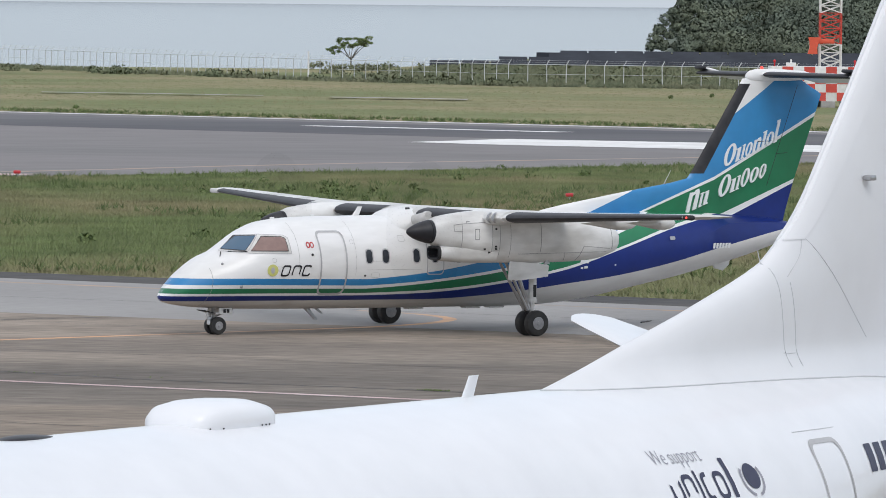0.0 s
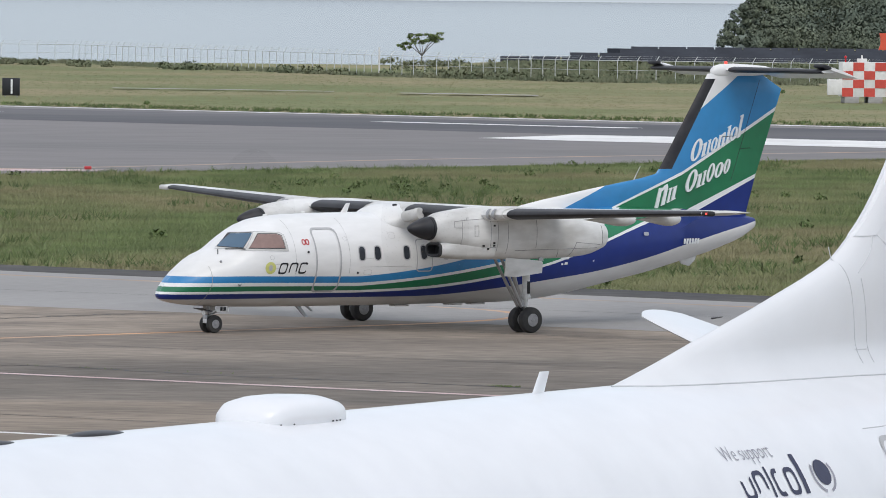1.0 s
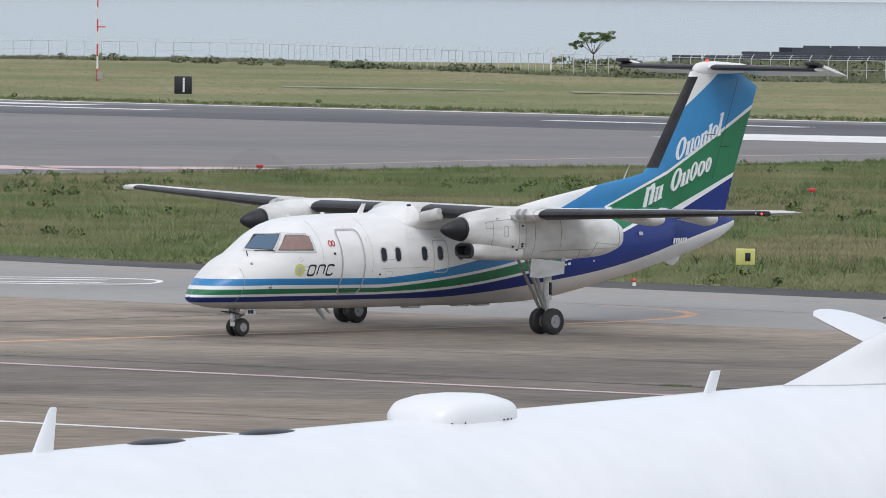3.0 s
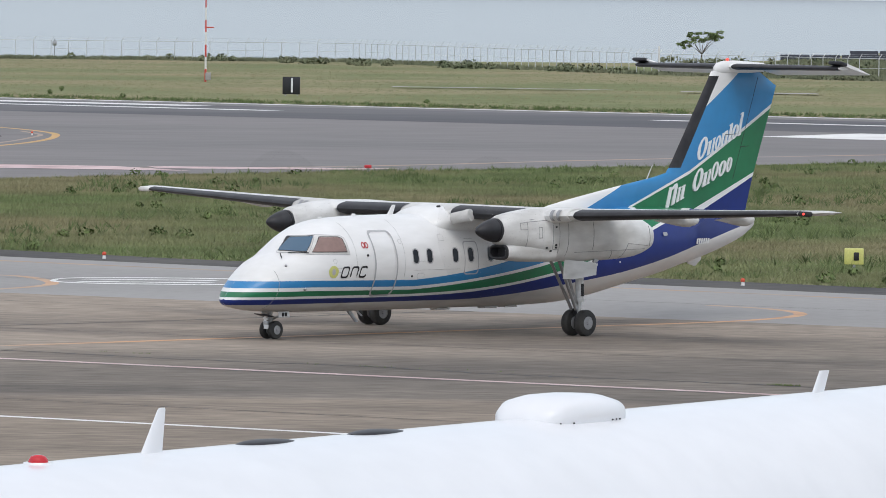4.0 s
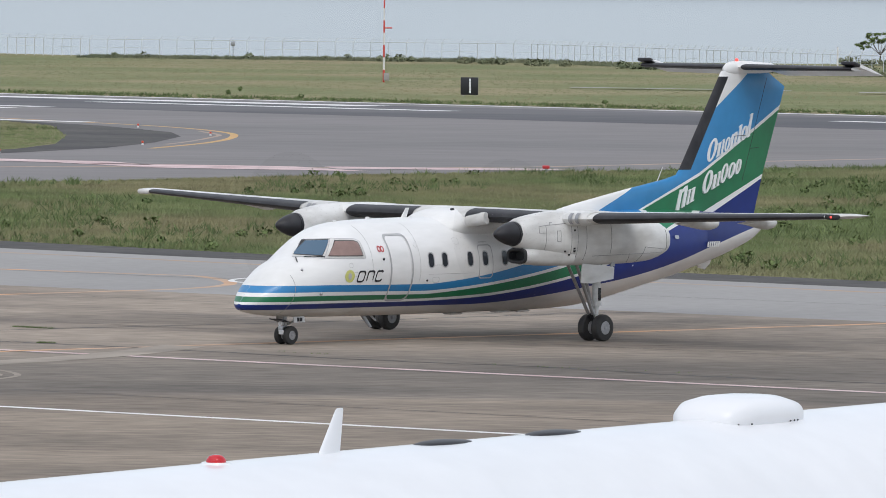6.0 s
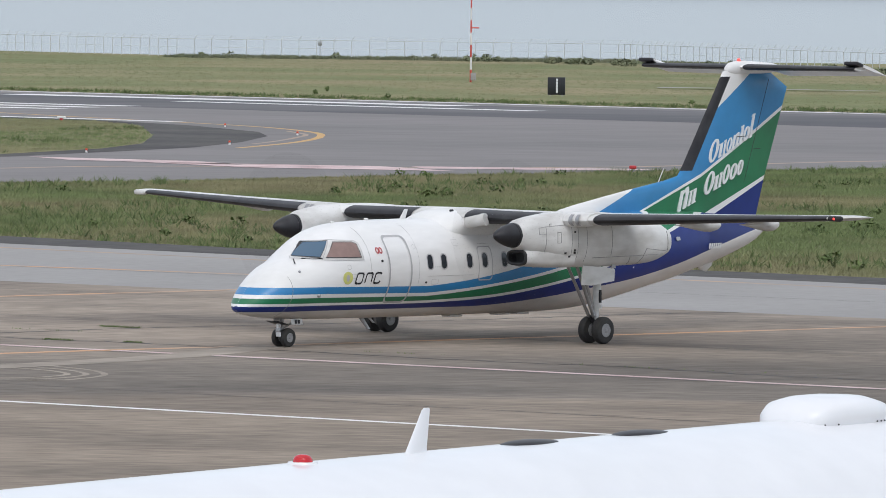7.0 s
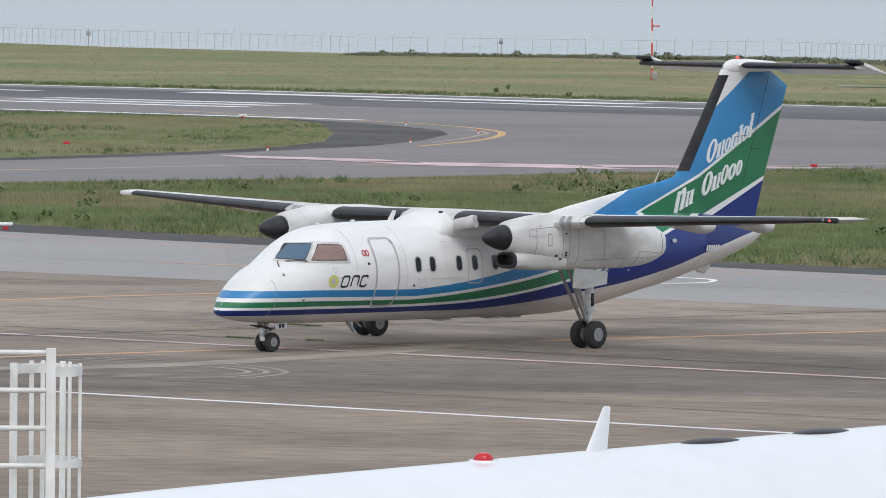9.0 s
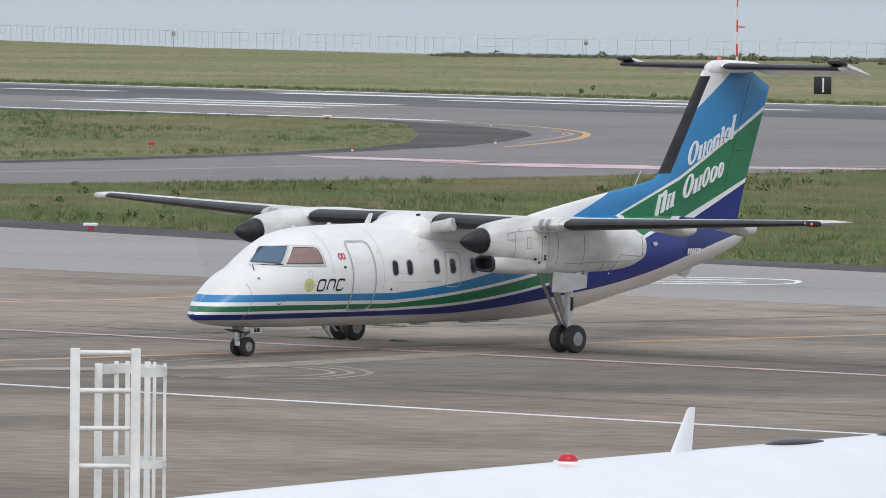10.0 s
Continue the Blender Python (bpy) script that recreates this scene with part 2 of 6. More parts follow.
# ---- mesh helpers ----
def finish(name, bm, mats, parent=None, label="", smooth=True, at=None):
    me = bpy.data.meshes.new(name)
    bm.normal_update()
    bm.to_mesh(me)
    bm.free()
    for m in mats if isinstance(mats, (list, tuple)) else [mats]:
        me.materials.append(m)
    if smooth:
        me.polygons.foreach_set("use_smooth", [True] * len(me.polygons))
        me.set_sharp_from_angle(angle=radians(38))
    ob = new(name, me)
    if parent:
        ob.parent = parent
    if at is not None:
        ob.matrix_basis = at
    if label:
        tagged(ob, label)
    return ob


def part(name, bm, mats, parent, label="", smooth=True, at=None):
    return finish(name, bm, mats, parent, label, smooth, at)


def thing(name, label, category, at=None, group=""):
    ob = new(name)
    ob.empty_display_size = 0.3
    if at is not None:
        ob.matrix_basis = at
    return tagged(ob, label, category, group)


def box(bm, cx, cy, cz, sx, sy, sz, bevel=0.0, rot=None):
    m = Matrix.Translation((cx, cy, cz)) @ (rot.to_4x4() if rot else Matrix()) @ Matrix.Diagonal((sx, sy, sz, 1))
    made = bmesh.ops.create_cube(bm, size=1, matrix=m)
    if bevel:
        edges = list({e for v in made["verts"] for e in v.link_edges})
        bmesh.ops.bevel(bm, geom=edges, offset=bevel, segments=2, affect="EDGES", profile=0.5)


def rod(bm, a, b, r, r2=None, n=8):
    a, b = Vector(a), Vector(b)
    d = b - a
    m = Matrix.Translation((a + b) / 2) @ d.to_track_quat("Z", "Y").to_matrix().to_4x4()
    bmesh.ops.create_cone(bm, cap_ends=True, segments=n, radius1=r, radius2=r if r2 is None else r2, depth=d.length, matrix=m)


def rings(bm, loops, cap=True, mat=None):
    """Skin closed loops of equal length."""
    vs = [[bm.verts.new(p) for p in lp] for lp in loops]
    n = len(loops[0])
    for i in range(len(vs) - 1):
        for j in range(n):
            f = bm.faces.new((vs[i][j], vs[i][(j + 1) % n], vs[i + 1][(j + 1) % n], vs[i + 1][j]))
            if mat:
                f.material_index = mat(j)
    if cap:
        bm.faces.new(vs[0][::-1])
        bm.faces.new(vs[-1])
    bmesh.ops.recalc_face_normals(bm, faces=bm.faces)
    return vs


def herm(xs, ys, x):
    """Smooth curve through points."""
    xs, ys = np.asarray(xs, float), np.asarray(ys, float)
    m = np.gradient(ys, xs)
    i = np.clip(np.searchsorted(xs, x) - 1, 0, len(xs) - 2)
    h = xs[i + 1] - xs[i]
    u = np.clip((x - xs[i]) / h, 0, 1)
    return ((2 * u**3 - 3 * u**2 + 1) * ys[i] + (u**3 - 2 * u**2 + u) * h * m[i] + (-2 * u**3 + 3 * u**2) * ys[i + 1] + (u**3 - u**2) * h * m[i + 1])


def oval(x, zb, zt, hw, n=24, square=2.0):
    """A closed section across x between zb and zt; square over 2 fills its corners."""
    zc, h, out = (zb + zt) / 2, (zt - zb) / 2, []
    for k in range(n):
        a = 2 * math.pi * k / n
        c, s = math.cos(a), math.sin(a)
        e = 2 / square
        out.append((x, hw * math.copysign(abs(s) ** e, s), zc + h * math.copysign(abs(c) ** e, c)))
    return out


def foil(chord, thick, n=9):
    """An aerofoil outline: (back from the leading edge, up) pairs, closed."""
    up = []
    for k in range(n + 1):
        x = (1 - math.cos(math.pi * k / n)) / 2
        y = 5 * thick * (0.2969 * math.sqrt(x) - 0.126 * x - 0.3516 * x**2 + 0.2843 * x**3 - 0.1036 * x**4)
        up.append((x * chord, y * chord))
    return up[::-1] + [(x, -0.85 * y) for x, y in up[1:-1]]


def sheet(name, outline, z, mat, label="", kind="structure", parent=None):
    """A flat piece of ground surface with a little thickness."""
    bm = bmesh.new()
    f = bm.faces.new([bm.verts.new((x, y, z)) for x, y in outline])
    bmesh.ops.recalc_face_normals(bm, faces=[f])
    f.normal_update()
    if f.normal.z < 0:
        bmesh.ops.reverse_faces(bm, faces=[f])
    bmesh.ops.triangulate(bm, faces=bm.faces[:])
    ob = finish(name, bm, mat, parent, smooth=False)
    return tagged(ob, label, kind=kind)


LAYER = [0.003]


def stripe(name, pts, width, z, mat, label):
    """A painted line along points on the ground; each lies a little over the last."""
    LAYER[0] += 0.0001
    z = LAYER[0] + (0.008 if z > 0.017 else 0)
    bm = bmesh.new()
    pts = [Vector((x, y, 0)) for x, y in pts]
    row = []
    for i, p in enumerate(pts):
        d = (pts[min(i + 1, len(pts) - 1)] - pts[max(i - 1, 0)]).normalized()
        s = Vector((-d.y, d.x, 0)) * width / 2
        row.append((bm.verts.new((p + s) + Vector((0, 0, z))), bm.verts.new((p - s) + Vector((0, 0, z)))))
    for a, b in zip(row, row[1:]):
        bm.faces.new((a[1], b[1], b[0], a[0]))
    bmesh.ops.recalc_face_normals(bm, faces=bm.faces)
    ob = finish(name, bm, mat, smooth=False)
    return tagged(ob, label, kind="structure")


def curve_pts(pts, n=8):
    """Points along a smooth curve through the given ones."""
    u = np.arange(len(pts), dtype=float)
    s = np.linspace(0, len(pts) - 1, (len(pts) - 1) * n + 1)
    return [(float(herm(u, [p[0] for p in pts], k)), float(herm(u, [p[1] for p in pts], k))) for k in s]


# ---- ground ----
def coast():
    return [(-600, 300), (-600, 1420), (-300, 1180), (-235, 1075), (-184, 972), (-144, 903), (-107, 860), (-52, 851), (-13, 850), (0, 905), (10, 1000), (30, 1020),
            (34, 1110), (70, 1190), (140, 1300), (700, 1600), (700, -120), (-600, -120)]


sheet("ground", coast(), -0.03, SOIL, "flat airfield ground with short dry grass")
sheet("water", [(-4000, 200), (-4000, 4900), (4000, 4900), (4000, 200)], -1.3, SEA, "calm pale grey sea beyond the airfield")
# Added glowing wall behind the sea's end, in place of real haze.
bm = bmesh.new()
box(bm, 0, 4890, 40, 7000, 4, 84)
tagged(finish("backdrop", bm, HAZE, smooth=False), "pale glowing wall that stands in for haze over the far sea", kind="structure")
BND = [(-140, 284.7), (-42.5, 226.2), (60, 164.7)]          # concrete against asphalt
DK = [(-140, 336), (-49.2, 262.0), (-38.6, 252.2), (-21.2, 238.3), (-14.5, 233.0), (-9.1, 229.2), (8, 216.4), (90, 155)]
GN = [(-140, 345), (-50.9, 270.6), (-39.8, 259.5), (-29.4, 250.5), (-21.6, 243.2), (-14.8, 238.0), (-7.1, 232.8), (7.9, 221.6), (90, 160)]
GF = [(-140, 280), (-59.1, 314.2), (-40.9, 331.9), (-30.1, 347.0), (-22.0, 355.5), (-11.2, 366.5), (-2.5, 375.1), (13.6, 393.8), (90, 480)]


def far_edge(x, off=0.0):
    return 541.7 - 0.78 * (x + 33.8) + off


sheet("apron_pavement", [(-300, -100), (300, -100), (60, 164.7), (-42.5, 226.2), (-140, 284.7), (-300, 380)], 0.0, CONCRETE, "weathered brown concrete apron with dark stains")
sheet("taxiway", BND + DK[::-1], 0.002, ASPHALT, "light grey asphalt taxiway beside the apron")
sheet("taxiway_shoulder", DK + GN[::-1], 0.004, SHOULDER, "dark cracked asphalt shoulder along the grass")
sheet("runway", GF[1:] + [(160, far_edge(160)), (-260, far_edge(-260)), (-260, 400), (-140, 300)], 0.0, RUNWAY, "grey asphalt runway and its exit taxiway")
sheet("runway_strip", [(-260, far_edge(-260, -52)), (160, far_edge(160, -52)), (160, far_edge(160, -12)), (-260, far_edge(-260, -12))], 0.006, RUNWAY_DARK,
      "tyre-darkened strip along the runway")
ISLAND = [(-140, 510), (-87.3, 480.3), (-74.4, 473), (-63.4, 464.7), (-58.8, 452.6), (-54.4, 425), (-52.3, 404), (-52.9, 391), (-56.2, 376.5), (-60.6, 366.1), (-64.8, 356.3), (-85, 320), (-160, 320)]
sheet("island_shoulder", [(-140, 516), (-89, 487), (-76, 479), (-64, 468.5), (-56, 455), (-49.5, 438), (-47.6, 426.3), (-47.3, 410), (-48.4, 396), (-51.2, 384.9), (-55.3, 370.6), (-59.7, 360.6), (-64, 352.1), (-82, 315), (-170, 315)],
      0.008, SHOULDER, "dark asphalt border round a grass island")

sheet("island_ground", ISLAND, 0.011, SOIL, "grassy soil of the island beside the runway")

# painted lines
stripe("apron_line", [(-70, 208.2), (-35.2, 187.3), (0, 165.9), (45, 138.5)], 0.38, 0.012, LINE_PINK, "faded pink and white line on the apron")
stripe("apron_line", [(-70, 186.2), (-30.5, 162.4), (-9.2, 149.8), (30, 126.4)], 0.34, 0.012, LINE_WHITE, "worn white line on the apron")
stripe("taxi_line", curve_pts([(-60, 143), (-32.4, 172.3), (-26.3, 178.6), (-21.4, 183.2), (-11.9, 192.2), (-6, 197.8), (-1.6, 202.2), (0.2, 206.4), (-0.6, 209.8), (-2.5, 211.9)]),
       0.40, 0.014, LINE_ORANGE, "worn orange taxi line with a tight turn")
stripe("taxi_line", curve_pts([(-60, 184), (-37, 203.7), (-34.2, 207.0), (-31.4, 209.9), (-25.6, 216.1), (-23.8, 218.7), (-23.2, 222.2), (-24.7, 227), (-27, 228.4), (-36, 233)]), 0.42, 0.014,
       LINE_ORANGE, "worn orange taxi line with a tight turn")
stripe("taxi_line", [(-140, 331), (-49.2, 258.4), (-38.6, 248.8), (-21.2, 235.0), (-9.1, 226.0), (8, 213.2), (90, 152)], 0.5, 0.014, LINE_FAINT, "faint orange line along the taxiway edge")
stripe("taxi_line", curve_pts([(-75, 492), (-64.1, 474.2), (-52.4, 455.4), (-46.5, 440), (-44.5, 427), (-44.3, 412), (-45.9, 396)]), 0.5, 0.014, LINE_YELLOW,
       "yellow taxi line curving round a grass island")
stripe("taxi_line", curve_pts([(-48, 441), (-45.9, 432), (-45.6, 424), (-45.7, 414), (-46.2, 406)]), 0.35, 0.014, LINE_FAINT, "second faint line inside the curve")
stripe("taxi_line", curve_pts([(-66, 329), (-61.1, 336.2), (-56.6, 342), (-52.1, 349), (-46, 356), (-27.1, 362), (-18, 372), (-10.9, 383), (5, 402), (60, 460)]), 0.9, 0.014, LINE_FAINT, "faint orange line on the runway exit")
for pts in ([(-54.2, 371.8), (-44.6, 366.5), (-41.4, 360.5), (-51.3, 366.0)], [(-47, 363.5), (-34.5, 361.0), (-30, 353.5), (-41, 355.8)], [(-33, 361.5), (-20, 362), (-22, 358.5), (-32, 357.5)]):
    sheet("runway_marking", pts, 0.016, LINE_PINK, "faded red and white block marking")
sheet("runway_marking", [(-2.3, 446.1), (4.2, 458.6), (16.3, 453.2), (60, 424), (60, 404), (15.6, 434.5), (4.0, 440.3)], 0.016, LINE_WHITE, "large white aiming marking on the runway")
sheet("grass_path", [(-36, 634), (-26, 631.5), (-16, 627), (-16, 629), (-26, 634), (-36, 637)], 0.10, PLINTH, "pale worn concrete strip in the far grass")
sheet("grass_path", [(-10, 621), (-4, 618.5), (2, 615), (2, 619), (-4, 622), (-10, 624)], 0.10, PLINTH, "pale worn concrete strip in the far grass")
for x0, x1 in ((-107.4, -96.3), (-67.3, -38.0), (-9.5, 8.2), (36, 56)):
    stripe("runway_dash", [(x0, far_edge(x0, -26.5)), (x1, far_edge(x1, -26.5))], 2.2, 0.018, LINE_WHITE, "white dash on the runway centre line")
for x0, y0, x1, y1 in ((-90.1, 534.2, -68, 519), (-91.8, 527.3, -69.7, 512.6), (-93.5, 519.6, -71.5, 506.0)):
    stripe("runway_dash", [(x0, y0), (x1, y1)], 2.6, 0.018, LINE_WHITE, "white touchdown bar on the runway")
stripe("runway_dash", [(-84, far_edge(-84, -15)), (-45, far_edge(-45, -15))], 4.0, 0.018, LINE_WHITE, "broad white marking on the runway")
stripe("runway_edge_line", [(-260, far_edge(-260, -3)), (160, far_edge(160, -3))], 1.8, 0.018, LINE_WHITE, "white far edge line of the runway")
stripe("runway_edge_line", [(-260, far_edge(-260, -95)), (-58, far_edge(-58, -95))], 1.8, 0.018, LINE_WHITE, "white near edge line of the runway")


def oval_marking():
    """A white rounded outline with bars inside, painted on the taxiway."""
    def ring(rx, ry):
        out = []
        for k in range(40):
            a = 2 * math.pi * k / 40
            c, s = math.cos(a), math.sin(a)
            out.append((-20.0 + rx * math.copysign(abs(c) ** 0.7, c), 224.6 + ry * math.copysign(abs(s) ** 0.7, s)))
        return out
    bm = bmesh.new()
    a = [bm.verts.new((x, y, 0.0046)) for x, y in ring(3.5, 2.6)]
    b = [bm.verts.new((x, y, 0.0046)) for x, y in ring(3.3, 2.1)]
    for k in range(40):
        bm.faces.new((a[k], a[(k + 1) % 40], b[(k + 1) % 40], b[k]))
    for y in (223.6, 225.4):
        vs = [bm.verts.new(p) for p in ((-22.6, y - 0.25, 0.0046), (-18.4, y - 0.25, 0.0046), (-18.2, y + 0.25, 0.0046), (-22.4, y + 0.25, 0.0046))]
        bm.faces.new(vs)
    bmesh.ops.recalc_face_normals(bm, faces=bm.faces)
    tagged(finish("taxiway_marking", bm, LINE_WHITE, smooth=False), "white oval marking painted on the taxiway", kind="structure")


oval_marking()

# joints of the apron slabs
for k in range(10):
    s = 150 + 7.6 * k
    if k % 2 == 0:
        stripe("slab_joint", [(-70, s + 42.7 - 0.2), (-30, s + 18.4), (40, s - 24.2)], 0.06, 0.006, DARK, "dark open joint between apron slabs")


for pts in ([(-36, 181.0), (-29.2, 187.6), (-24, 192.9), (-18.2, 197.9), (-14.0, 202.1), (-12.1, 204.2), (-9.3, 206.4)], [(-34, 190.0), (-26.3, 185.3), (-23.9, 184.3), (-14.1, 177.8), (-11.7, 176.9), (-9.1, 175.0), (-7.4, 173.6), (-5.3, 172.4), (-2.9, 171.3), (1.7, 168.6), (12, 161.5)]):
    rough = [(x + random.uniform(-0.1, 0.1), y + random.uniform(-0.14, 0.14)) for x, y in curve_pts(pts, 14)]
    stripe("pavement_crack", rough, 0.13, 0.012, DARK, "dark irregular crack across the apron concrete")
# old tyre sweeps on the apron
TYRE = material("pale_tyre_sweep", (0.37, 0.325, 0.275), 0.9, vary=0.2, grain=0.8, second=(0.25, 0.22, 0.19), patch=0.3, spec=0.2)
stripe("tyre_mark", curve_pts([(-36, 166), (-30.7, 168.9), (-26.9, 171.0), (-23.4, 175.9), (-21.5, 180), (-20.4, 184)], 6), 1.3, 0.008, TYRE, "broad pale tyre sweep on the concrete")
for k in range(3):
    q = 0.45 * k
    stripe("tyre_mark", curve_pts([(-27 - q, 166.6 + q), (-23.9 - q, 166.7 + q), (-23.1 - q, 167.7 + 0.6 * q), (-22.8 - q, 169.4), (-23.4 - q, 171.3 - 0.6 * q), (-24.4 - q, 172.6 - q), (-25.3 - q, 173.4 - q), (-28 - q, 174.6 - q)], 6), 0.17,
           0.009, TYRE, "pale tyre sweep on the concrete")



# ---- grass ----
def inside(px, py, poly):
    x, y = np.array([p[0] for p in poly]), np.array([p[1] for p in poly])
    hit = np.zeros(len(px), bool)
    j = len(poly) - 1
    for i in range(len(poly)):
        cross = ((y[i] > py) != (y[j] > py)) & (px < (x[j] - x[i]) * (py - y[i]) / (y[j] - y[i] + 1e-12) + x[i])
        hit ^= cross
        j = i
    return hit


def tufts(name, poly, count, height, width, mat, label, seed, clump=0.0, blades=3, box_=None):
    """Upright blades of grass or weed, scattered over an outline."""
    rng = np.random.default_rng(seed)
    xs, ys = [p[0] for p in poly], [p[1] for p in poly]
    x0, x1, y0, y1 = box_ or (min(xs), max(xs), min(ys), max(ys))
    px, py = rng.uniform(x0, x1, count * 3), rng.uniform(y0, y1, count * 3)
    ok = inside(px, py, poly)
    # keep what the view can cover
    ang = np.degrees(np.arctan2(-px, py))
    ok &= (ang > -5) & (ang < 12.5)
    if clump:
        val = np.array([noise.noise((a * clump, b * clump * 0.6, seed)) for a, b in zip(px, py)])
        ok &= val > 0.12
    px, py = px[ok][:count], py[ok][:count]
    n = len(px)
    h = height * rng.uniform(0.45, 1.25, (n, blades))
    off = rng.normal(0, width * 0.9, (n, blades, 2))
    lean = rng.normal(0, height * 0.7, (n, blades, 2))
    ang = rng.uniform(0, math.pi, (n, blades))
    bx, by = px[:, None] + off[..., 0], py[:, None] + off[..., 1]
    wx, wy = np.cos(ang) * width / 2, np.sin(ang) * width / 2
    z0 = np.full_like(bx, -0.03)
    tri = np.stack([np.stack([bx - wx, by - wy, z0], -1), np.stack([bx + wx, by + wy, z0], -1), np.stack([bx + lean[..., 0], by + lean[..., 1], h], -1)], 2).reshape(-1, 3, 3)
    # wind every blade the same way round
    turn = np.cross(tri[:, 1] - tri[:, 0], tri[:, 2] - tri[:, 0])[:, 1] > 0
    tri[turn] = tri[turn][:, [1, 0, 2]]
    tri = tri.reshape(-1, 3)
    me = bpy.data.meshes.new(name)
    me.from_pydata(tri.tolist(), [], np.arange(len(tri)).reshape(-1, 3).tolist())
    me.materials.append(mat)
    up = np.repeat(rng.normal(0, 0.25, (len(tri) // 3, 3)), 3, axis=0)
    up[:, 2] = 1.0
    up /= np.linalg.norm(up, axis=1)[:, None]
    me.polygons.foreach_set("use_smooth", [True] * len(me.polygons))
    me.normals_split_custom_set_from_vertices(up.tolist())
    return tagged(new(name, me), label, "grass", kind="stuff")


STRIP = GN[1:8] + [(40, 199)] + [(60, 445)] + GF[1:8][::-1]
tufts("grass", STRIP, 210000, 0.11, 0.055, GRASS, "rough green grass strip between taxiway and runway", 3)
tufts("weeds", STRIP, 9000, 0.30, 0.08, WEED, "darker tall weeds in the grass strip", 4, clump=0.12, blades=6)
RIM_FAR = [(x, y - 5) for x, y in GF[1:8]] + [(x, y + 0.5) for x, y in GF[1:8][::-1]]
tufts("weeds", RIM_FAR, 1900, 0.27, 0.06, WEED, "tall ragged weeds along the far rim of the strip", 16, clump=0.16, blades=7)
tufts("weeds", [(x, y - 0.3) for x, y in GN[1:8]] + [(x, y + 5) for x, y in GN[1:8][::-1]], 5000, 0.20, 0.06, WEED, "green weeds along the near rim of the strip", 17, clump=0.2, blades=5)
tufts("weeds", ISLAND, 5000, 0.24, 0.09, WEED, "dark green weeds on the grass island", 15, clump=0.10, blades=5)
tufts("grass", ISLAND, 70000, 0.09, 0.07, GRASS, "rough green grass island beside the runway", 5)
FAR = [(-260, far_edge(-260)), (160, far_edge(160)), (160, 700), (26, 716), (6.5, 722), (-14.4, 750), (-52, 838), (-106, 848), (-141, 893), (-181, 962), (-260, 1100)]
tufts("grass", FAR, 70000, 0.028, 0.10, GRASS_FAR, "dry brown-green grass beyond the runway", 6)
EDGE = [(-150, far_edge(-150)), (60, far_edge(60)), (60, far_edge(60) + 12), (-150, far_edge(-150) + 12)]
tufts("weeds", EDGE, 14000, 0.22, 0.13, WEED, "green weeds along the runway edge", 7, blades=4)
FOOT = [(-106, 836), (-52, 828), (-14.4, 740), (6.5, 712), (30, 704), (30, 722), (6.5, 730), (-14.4, 760), (-52, 848), (-106, 852)]
BACK = [(-12, 752), (7, 726), (26, 719), (75, 702), (75, 900), (0, 900)]
tufts("grass", BACK, 12000, 0.3, 0.25, HAZED_GROWTH, "green rough growth beyond the fence", 9)
tufts("weeds", FOOT, 9000, 0.36, 0.18, HAZED_GROWTH, "dense weeds at the foot of the fence", 8, blades=5)


for cx, cy, n, w in ((-0.2, 169.9, 60, 0.35), (-11.0, 176.4, 60, 2.4), (-7.0, 174.4, 25, 1.6), (-27.0, 190.2, 30, 1.2), (-16.5, 181.0, 25, 1.2), (-25.5, 192.5, 190, 0.6), (-26.2, 185.3, 90, 0.4), (-24.1, 184.6, 50, 0.25)):
    tufts("weed_tuft", [(cx - w, cy + 0.6 * w - 0.12), (cx + w, cy - 0.6 * w - 0.12), (cx + w, cy - 0.6 * w + 0.12), (cx - w, cy + 0.6 * w + 0.12)], n, 0.045, 0.04, WEED,
          "small green weeds in a joint of the apron", 40 + n, blades=3)


# ---- things beyond the runway ----
FENCE = [(-235, 1065), (-181.4, 963), (-140.7, 894), (-106, 850), (-52.3, 841), (-14.4, 752.6), (6.5, 723.6), (25.8, 716.9), (48, 706), (75, 700)]


